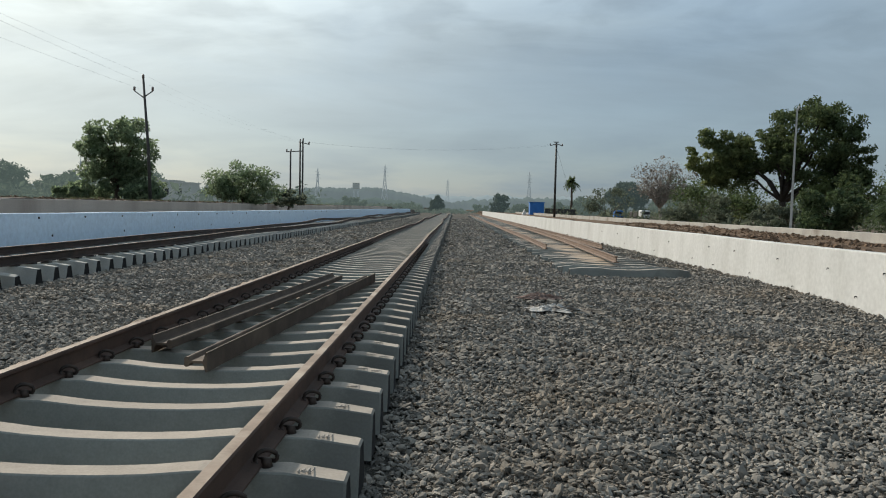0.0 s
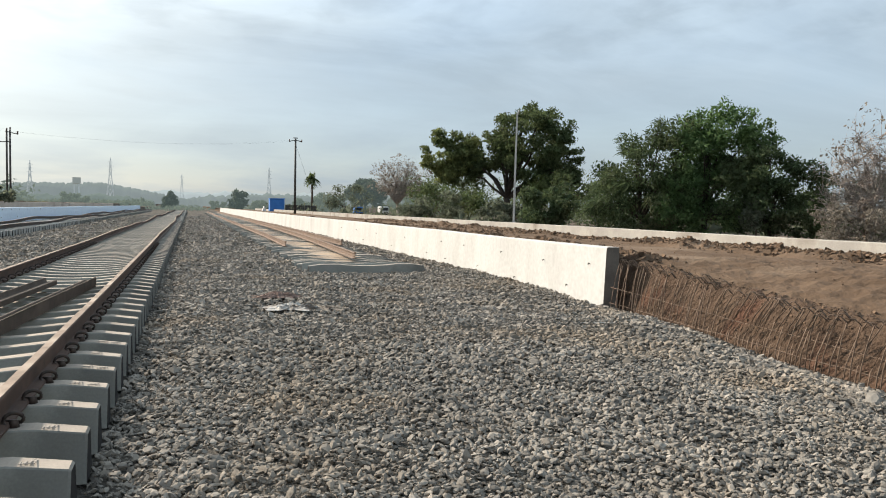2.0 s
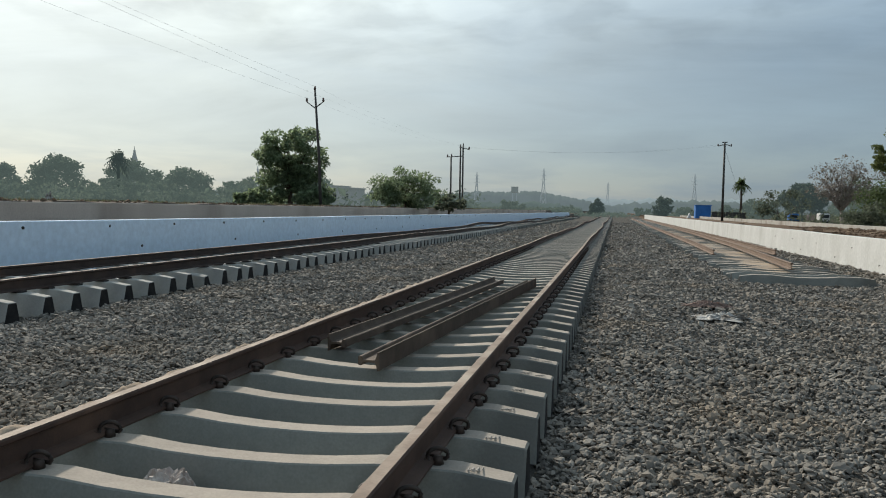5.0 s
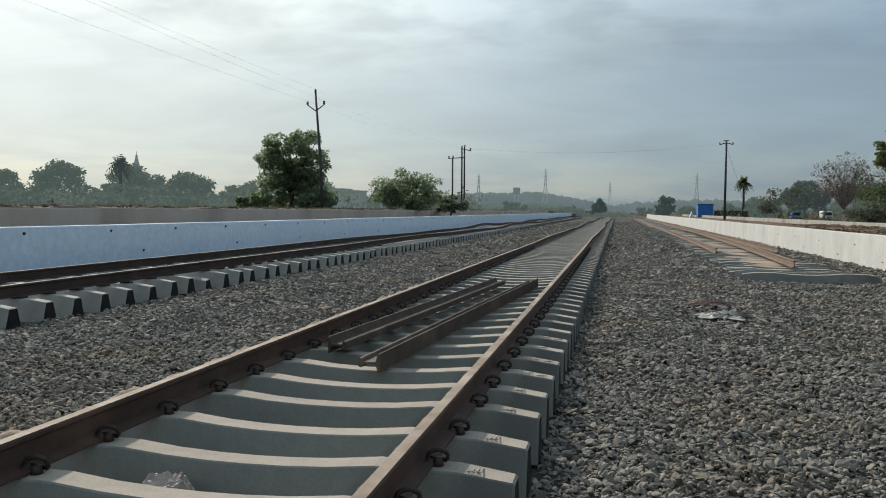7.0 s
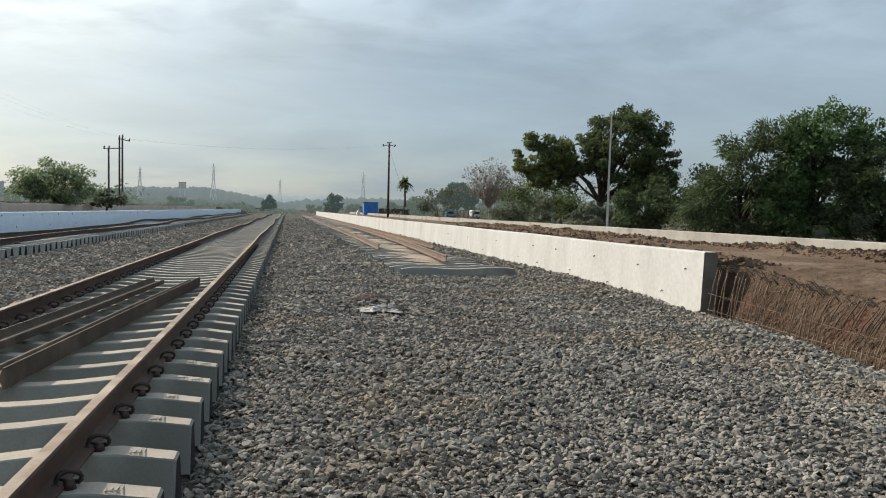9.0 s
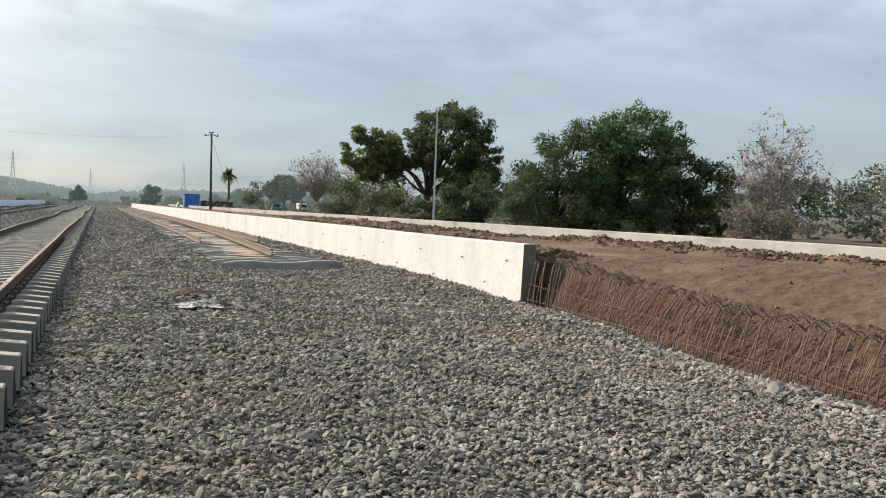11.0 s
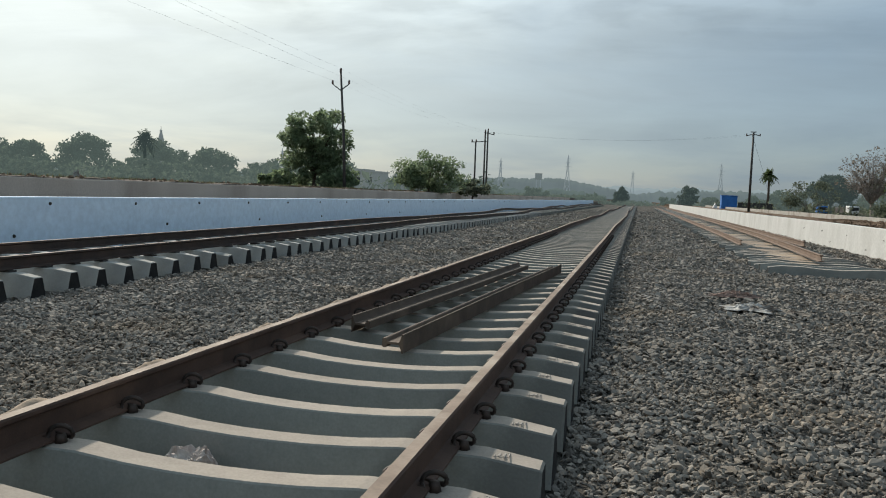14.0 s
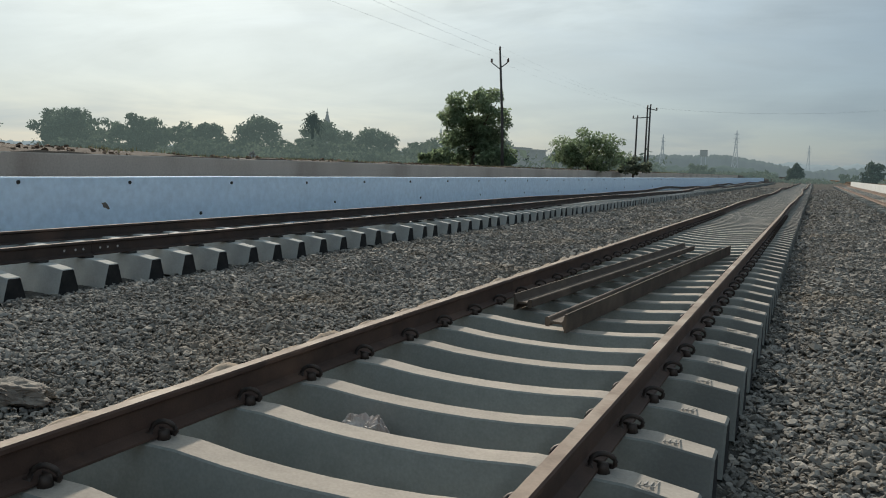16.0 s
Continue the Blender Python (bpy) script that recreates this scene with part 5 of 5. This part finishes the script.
p3 = thing("pole_structure", "three dark iron poles joined by crossarms", "power pole", "power poles", at=(-14.0, 84.6, 1.2))
for x, y, h in ((-0.17, 0, 6.95), (-0.47, 0.1, 6.85), (-1.43, -0.1, 5.8)):
    tube_part("post", [[((x, y, -0.3), 0.10), ((x - 0.03, y, h), 0.085)]], M_POLE, p3, 8)
tube_part("crossarm", [[((-0.6, 0, 6.8), 0.05), ((0.5, 0, 6.55), 0.05)]], M_POLE, p3, 6)
tube_part("crossarm", [[((-1.95, 0, 5.75), 0.05), ((-0.2, 0, 5.85), 0.05)]], M_POLE, p3, 6)
for x, z in ((-1.88, 5.78), (-1.43, 5.8), (-0.47, 6.85), (-0.17, 6.95), (0.45, 6.6)):
    insulator(p3, (x, 0, z), 1.3)

pr = thing("power_pole", "tall dark iron pole with a short crossarm", "power pole", "power poles", at=(13.9, 97.3, 0.55))
tube_part("post", [[((0, 0, -0.3), 0.15), ((0, 0, 4.5), 0.13), ((0, 0, 9.0), 0.11)]], M_POLE, pr, 9)
tube_part("crossarm", [[((-0.75, 0, 8.62), 0.05), ((-0.3, 0, 8.78), 0.055), ((0.3, 0, 8.78), 0.055), ((0.75, 0, 8.62), 0.05)]], M_POLE, pr, 6)
tube_part("cap", [[((-0.3, 0, 9.08), 0.06), ((0.3, 0, 9.08), 0.06)]], M_POLE, pr, 6)
for x in (-0.72, 0.72):
    insulator(pr, (x, 0, 8.65), 1.3)
tube_part("stay_wire", [[((0, 0, 8.4), 0.012), ((1.3, 0, 4.6), 0.012), ((2.6, 0, 0.3), 0.012)]], M_POLE, pr, 4)

pt = thing("concrete_pole", "slim pale concrete pole behind the bare wall", "pole", "power poles", at=(15.75, 33.6, 0.5))
v, f = tubes([[((0, 0, -0.3), 0.062), ((0.02, 0, 2.5), 0.050), ((0.06, 0, 5.35), 0.036)]], 4)
part("post", mesh_of("post", v, f, M_PALE), M_PALE, pt)
tube_part("top_bracket", [[((0.06, 0, 5.2), 0.03), ((0.14, 0, 5.45), 0.03)]], M_PALE, pt, 5)


def cable(points, sag, radius, label, group="overhead wires"):
    line = []
    for (a, b) in zip(points, points[1:]):
        a, b = Vector(a), Vector(b)
        for i in range(24):
            q = i / 24
            p = a.lerp(b, q)
            p.z -= sag * 4 * q * (1 - q)
            line.append((tuple(p), radius))
    line.append((points[-1], radius))
    v, f = tubes([line], 4)
    thing("overhead_wire", label, "wire", group, me=mesh_of("overhead_wire", v, f, M_WIRE))


for (ax, az), (nx, ny, nz) in (((-16.50, 7.9), (-16.7, 13.0, 8.1)), ((-15.97, 8.6), (-15.6, 13.0, 8.7)), ((-15.40, 7.9), (-13.9, 12.0, 8.0))):
    cable([(nx, ny - 18, nz + 0.3), (nx + (ax - nx) * 0.1, ny, nz), (ax, 45.8, az)], 0.12, 0.0032, "thin overhead line wire running to the iron pole")
    cable([(ax, 45.8, az), (-14.2 + (ax + 15.97) * 1.1, 84.6, 8.0)], 0.35, 0.0015, "thin overhead line wire sagging between poles")
for dx, dz in ((-0.7, 0.0), (0.7, 0.0)):
    cable([(-13.9 + dx * 0.4, 84.6, 8.0), (13.9 + dx, 97.3, 9.35)], 0.75, 0.0028, "faint wire sagging across the tracks")


# ---- the distance ----
def pylon(at, h, seed):
    t = thing("pylon", "grey lattice transmission pylon far off in haze", "pylon", "transmission pylons", at=at)
    w = h * 0.17
    levels = [(0, w), (h * 0.3, w * 0.66), (h * 0.55, w * 0.36), (h * 0.72, w * 0.22), (h * 0.88, w * 0.16), (h, 0.05)]
    legs, braces = [], []
    for sx in (-1, 1):
        for sy in (-1, 1):
            legs.append([((sx * q * 0.5, sy * q * 0.5, z), 0.17) for z, q in levels])
    for (z0, w0), (z1, w1) in zip(levels, levels[1:]):
        for sy in (-1, 1):
            braces.append([((-w0 / 2, sy * w0 / 2, z0), 0.09), ((w1 / 2, sy * w1 / 2, z1), 0.09)])
            braces.append([((w0 / 2, sy * w0 / 2, z0), 0.09), ((-w1 / 2, sy * w1 / 2, z1), 0.09)])
            braces.append([((-w1 / 2, sy * w1 / 2, z1), 0.1), ((w1 / 2, sy * w1 / 2, z1), 0.1)])
    tube_part("legs", legs, M_GALV, t, 4)
    tube_part("bracing", braces, M_GALV, t, 4)
    for z, q in ((0.72, 0.085), (0.81, 0.075), (0.90, 0.06)):
        tube_part("arm", [[((-h * q, 0, h * z), 0.08), ((0, 0, h * (z + 0.02)), 0.16), ((h * q, 0, h * z), 0.08)]], M_GALV, t, 4)


for x, y, z, h in ((-50.0, 597.8, 1.2, 31.5), (57.0, 597.5, 0.4, 29.2), (-98.9, 591.5, 1.2, 27.6), (-4.2, 700.0, -0.4, 26.9), (-152, 575, 1.2, 22), (-250, 540, 1.2, 28)):
    pylon((x, y, z), h, 1)

tank = thing("water_tank", "raised concrete water tank on legs in the haze", "water tank", at=(-46.7, 397, 1.0))
tank.scale = (0.72, 0.72, 1.0)
for sx in (-1.4, 1.4):
    for sy in (-1.4, 1.4):
        tube_part("leg", [[((sx, sy, -1), 0.22), ((sx * 0.95, sy, 9.0), 0.2)]], M_GALV, tank, 5)
part("tank_body", box(-2.2, 2.2, -2.0, 2.0, 8.8, 11.6, 0.25), M_HAZESTONE, tank)
part("tank_roof", box(-2.4, 2.4, -2.2, 2.2, 11.6, 11.8, 0.1), M_HAZESTONE, tank)


def ridge(name, y, x0, x1, tops, seed, mat, label, rough=2.0, step=4.0):
    """A far wooded skyline: a bank of uneven height with depth behind it."""
    r = np.random.default_rng(seed)
    xs_ = np.arange(x0, x1, step)
    h = np.interp(xs_, *zip(*tops)) + rough * (0.5 * np.sin(xs_ * 0.05 + seed) + 0.35 * np.sin(xs_ * 0.13 + 2 * seed) + 0.5 * np.abs(np.sin(xs_ * 0.31 + seed)) + r.normal(0, 0.22, len(xs_)) + 0.6 * np.abs(np.sin(xs_ * 0.83 + 1.7 * np.sin(xs_ * 0.21))))
    v = np.concatenate([np.stack([xs_, np.full_like(xs_, y), np.full_like(xs_, -3.0)], -1), np.stack([xs_, np.full_like(xs_, y + 6), h * 0.7], -1), np.stack([xs_, np.full_like(xs_, y + 30), h], -1), np.stack([xs_, np.full_like(xs_, y + 90), np.full_like(xs_, -3.0)], -1)])
    n = len(xs_)
    i = np.arange(n - 1)
    faces = np.concatenate([np.stack([i + k * n, i + 1 + k * n, i + 1 + (k + 1) * n, i + (k + 1) * n], -1) for k in range(3)])
    thing(name, label, "backdrop", kind="structure", me=mesh_of(name, v, faces, mat, True))


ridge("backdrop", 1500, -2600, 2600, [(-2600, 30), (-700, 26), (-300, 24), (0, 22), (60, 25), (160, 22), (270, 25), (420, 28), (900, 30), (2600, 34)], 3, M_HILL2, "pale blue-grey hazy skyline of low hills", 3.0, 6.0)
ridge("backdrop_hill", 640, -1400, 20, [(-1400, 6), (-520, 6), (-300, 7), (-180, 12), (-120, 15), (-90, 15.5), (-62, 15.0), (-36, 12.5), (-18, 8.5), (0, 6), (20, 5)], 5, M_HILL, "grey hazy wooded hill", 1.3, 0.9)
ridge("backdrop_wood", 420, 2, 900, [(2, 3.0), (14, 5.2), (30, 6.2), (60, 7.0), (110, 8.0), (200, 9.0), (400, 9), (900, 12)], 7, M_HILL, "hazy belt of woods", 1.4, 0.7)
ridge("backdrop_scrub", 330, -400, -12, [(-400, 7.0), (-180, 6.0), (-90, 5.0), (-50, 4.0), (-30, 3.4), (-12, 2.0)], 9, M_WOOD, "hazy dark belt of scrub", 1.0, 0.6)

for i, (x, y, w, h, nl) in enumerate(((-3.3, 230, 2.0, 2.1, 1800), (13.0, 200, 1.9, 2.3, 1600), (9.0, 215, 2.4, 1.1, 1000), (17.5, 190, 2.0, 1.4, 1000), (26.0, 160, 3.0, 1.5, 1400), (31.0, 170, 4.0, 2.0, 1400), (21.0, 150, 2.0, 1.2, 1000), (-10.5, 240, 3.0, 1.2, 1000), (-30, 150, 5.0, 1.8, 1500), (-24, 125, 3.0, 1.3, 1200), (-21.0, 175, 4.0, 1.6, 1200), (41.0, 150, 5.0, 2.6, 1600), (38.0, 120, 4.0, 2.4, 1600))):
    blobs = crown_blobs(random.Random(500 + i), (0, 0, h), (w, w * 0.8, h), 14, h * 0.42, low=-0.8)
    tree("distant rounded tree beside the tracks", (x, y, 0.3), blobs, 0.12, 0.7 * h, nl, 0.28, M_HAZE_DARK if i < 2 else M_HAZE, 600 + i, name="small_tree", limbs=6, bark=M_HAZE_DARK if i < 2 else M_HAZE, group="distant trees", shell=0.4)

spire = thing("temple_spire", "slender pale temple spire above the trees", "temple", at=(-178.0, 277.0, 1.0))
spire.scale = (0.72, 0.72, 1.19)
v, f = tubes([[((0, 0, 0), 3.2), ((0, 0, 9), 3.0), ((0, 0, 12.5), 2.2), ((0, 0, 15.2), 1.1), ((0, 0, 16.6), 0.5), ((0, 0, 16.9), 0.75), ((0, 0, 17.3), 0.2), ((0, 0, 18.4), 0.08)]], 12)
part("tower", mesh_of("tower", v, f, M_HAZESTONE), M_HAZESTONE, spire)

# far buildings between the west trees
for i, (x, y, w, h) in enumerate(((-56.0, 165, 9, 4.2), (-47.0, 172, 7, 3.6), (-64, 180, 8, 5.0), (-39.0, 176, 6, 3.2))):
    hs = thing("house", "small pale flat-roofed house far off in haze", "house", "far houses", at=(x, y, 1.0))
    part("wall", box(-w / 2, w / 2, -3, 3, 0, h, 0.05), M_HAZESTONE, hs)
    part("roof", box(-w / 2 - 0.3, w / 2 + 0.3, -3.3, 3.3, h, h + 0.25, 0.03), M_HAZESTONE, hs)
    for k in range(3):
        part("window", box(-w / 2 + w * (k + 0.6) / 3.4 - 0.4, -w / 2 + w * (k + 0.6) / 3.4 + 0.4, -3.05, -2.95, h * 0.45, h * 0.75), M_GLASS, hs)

# ---- sheds and vehicles beyond the platform ----
shed = thing("site_shed", "bright blue sheet-metal site shed", "shed", at=(16.0, 139.3, 0.45))
part("body", box(-1.2, 1.2, -1.3, 1.3, 0, 2.25, 0.04), M_BLUE, shed)
part("roof", box(-1.3, 1.3, -1.4, 1.4, 2.25, 2.36, 0.03), M_BLUE, shed)
part("door", box(-0.4, 0.4, -1.33, -1.29, 0.1, 1.9, 0.01), M_BLUE, shed)
hut = thing("tent", "small white canvas site tent", "tent", at=(13.9, 139.0, 0.45))
hut.scale = (0.6, 0.6, 0.62)
bm = bmesh.new()
vs = [bm.verts.new(p) for p in ((-0.7, -0.8, 0), (0.7, -0.8, 0), (0, -0.8, 1.7), (-0.7, 0.9, 0), (0.7, 0.9, 0), (0, 0.9, 1.7))]
for q in ((0, 1, 2), (3, 5, 4), (0, 2, 5, 3), (1, 4, 5, 2), (0, 3, 4, 1)):
    bm.faces.new([vs[k] for k in q])
part("canvas", bm, M_WHITE, hut)
wall_low = thing("site_fence", "low dark site fence by the iron pole", "fence", at=(18.6, 128, 0.45))
for k in range(5):
    part("panel", box(-2.4 + k, -1.44 + k, -0.02, 0.02, 0, 1.25), M_POLE, wall_low)


def truck(at, turn, cabin, body, label, s=1.0):
    t = thing("truck", label, "truck", "parked vehicles", at=at)
    t.rotation_euler[2] = radians(turn)
    t.scale = (s, s, s)
    part("chassis", box(-0.85, 0.85, -2.6, 2.6, 0.45, 0.6, 0.02), M_TYRE, t)
    part("cab", box(-0.9, 0.9, -2.7, -1.2, 0.5, 2.0, 0.12), cabin, t)
    part("windscreen", box(-0.75, 0.75, -2.73, -2.66, 1.2, 1.75, 0.02), M_GLASS, t)
    part("load_bed", box(-0.95, 0.95, -1.1, 2.7, 0.6, 1.7, 0.04), body, t)
    part("bumper", box(-0.9, 0.9, -2.8, -2.7, 0.45, 0.65, 0.02), M_TYRE, t)
    for sx in (-0.85, 0.85):
        for sy in (-1.9, 1.7):
            v, f = tubes([[((sx - 0.12, sy, 0.4), 0.4), ((sx + 0.12, sy, 0.4), 0.4)]], 14)
            part("wheel", mesh_of("wheel", v, f, M_TYRE), M_TYRE, t)
        part("headlight", box(sx * 0.72 - 0.1, sx * 0.72 + 0.1, -2.74, -2.68, 0.75, 0.92, 0.02), M_GLASS, t)


truck((24.2, 97.4, 0.45), 12, M_WHITE, M_POLE, "white light truck parked under the trees", 0.62)
truck((22.0, 99.5, 0.45), -8, M_BLUE, M_BLUE, "blue truck parked under the trees", 0.58)


# ---- litter ----
def crumpled(name, label, at, half, mat, seed, category="litter", group="litter"):
    """A creased sheet or sack, folded and lumpy."""
    r = random.Random(seed)
    nx, ny = 30, 24
    verts, faces = [], []
    for j in range(ny + 1):
        for i in range(nx + 1):
            u, w = i / nx * 2 - 1, j / ny * 2 - 1
            d = min(1.0, math.hypot(u, w))
            edge = 1 + 0.22 * math.sin(5 * math.atan2(w, u) + seed) + 0.12 * math.sin(11 * math.atan2(w, u))
            z = half[2] * max(0.0, 1 - d ** 1.6) * (0.55 + 0.5 * abs(math.sin(5.2 * u + 3.1 * w + seed)) + 0.35 * abs(math.sin(9.0 * w - 6.1 * u))) * (0.8 + 0.45 * abs(math.sin(17 * u + 4 * math.sin(6 * w) + seed)) * abs(math.cos(14 * w + 3 * math.sin(5 * u)))) + r.uniform(0, 0.10) * half[2]
            verts.append(((u + 0.10 * math.sin(8 * w + seed) + r.uniform(-0.025, 0.025)) * half[0] * edge, (w + 0.12 * math.sin(7 * u + seed) + r.uniform(-0.03, 0.03)) * half[1] * edge, z))
    for j in range(ny):
        for i in range(nx):
            a = j * (nx + 1) + i
            faces.append((a, a + 1, a + nx + 2, a + nx + 1))
    me = mesh_of(name, verts, faces, mat)
    ob = thing(name, label, category, group, at=at, me=me)
    sol = ob.modifiers.new("thickness", "SOLIDIFY")
    sol.thickness = 0.006
    return ob


crumpled("plastic_sack", "flattened dirty white plastic sack on the ballast", (3.22, 11.5, 0.02), (0.30, 0.22, 0.06), M_PLASTIC, 1)
crumpled("rag", "stained reddish brown rag on the ballast", (3.2, 12.9, 0.03), (0.30, 0.16, 0.06), M_CLOTH, 2)
crumpled("rag", "torn brown scrap on the ballast", (3.75, 11.6, 0.0), (0.18, 0.25, 0.03), M_SACK, 5)


def wad(name, label, at, half, mat, seed, turn=0.0):
    """A scrunched bag or sack: a lump with sharp creases and hollows, lying flat underneath."""
    bm = bmesh.new()
    bmesh.ops.create_icosphere(bm, subdivisions=5, radius=1.0)
    off = Vector((seed * 7.3, seed * 3.1, seed * 5.7))
    for v in bm.verts:
        p = v.co.copy()
        crease = 1 - abs(noise.noise(p * 1.6 + off)) * 1.5
        fold = 1 - abs(noise.noise(p * 3.7 + off * 2)) * 1.3
        fine = 1 - abs(noise.noise(p * 8.5 - off)) * 1.2
        k = 0.46 + 0.34 * crease + 0.14 * fold + 0.05 * fine
        v.co = Vector((p.x * half[0] * k, p.y * half[1] * k, max(-0.25, p.z * k) * half[2]))
    me = bpy.data.meshes.new(name)
    bm.to_mesh(me)
    bm.free()
    me.materials.append(mat)
    ob = thing(name, label, "litter", "litter", at=at, me=me)
    ob.rotation_euler[2] = radians(turn)
    return ob


wad("sack", "dusty crumpled tan sack lying on the ballast", (-2.56, 3.14, 0.02), (0.38, 0.17, 0.105), M_SACK, 3, 8)
wad("plastic_bag", "crumpled clear plastic bag between two sleepers", (-0.30, 3.42, 0.02), (0.16, 0.11, 0.20), M_BAG, 4, 20)
wad("rag", "brown scrap beside the plastic bag", (-0.08, 3.42, 0.0), (0.14, 0.08, 0.085), M_CLOTH, 6)
crumpled("plastic_bag", "white plastic bag caught on the bank", (-30.0, 40.5, 1.33), (0.3, 0.2, 0.45), M_PLASTIC, 7)
v, f = tubes([[((6.75, 9.75, -0.02), 0.008), ((7.05, 9.55, 0.0), 0.008), ((7.25, 9.5, -0.01), 0.006)]], 5)
thing("stick", "thin pale stick on the ballast", "stick", me=mesh_of("stick", v, f, M_PALE))

# every rail is split into its dusty running head and the rusty web and foot under it
for rail in [o for o in scene.objects if o.name.split(".")[0] == "steel_rail" and o.type == "MESH" and any(q.material_index == 1 for q in o.data.polygons)]:
    full = rail.data
    bm_head, bm_web = bmesh.new(), bmesh.new()
    for piece, wanted in ((bm_head, True), (bm_web, False)):
        piece.from_mesh(full)
        section = len(PROFILE)
        bmesh.ops.delete(piece, geom=[q for q in piece.faces if (len(q.verts) == 4 and all(PROFILE[p.index % section][1] > 0.115 for p in q.verts)) != wanted], context="FACES")
    web = bpy.data.meshes.new("steel_rail")
    bm_web.to_mesh(web)
    bm_web.free()
    for m in full.materials:
        web.materials.append(m)
    rail.data = web
    head = bpy.data.meshes.new("rail_head")
    bm_head.to_mesh(head)
    bm_head.free()
    for m in full.materials:
        head.materials.append(m)
    part("rail_head", head, M_HEAD, rail, "dusty pale running head")
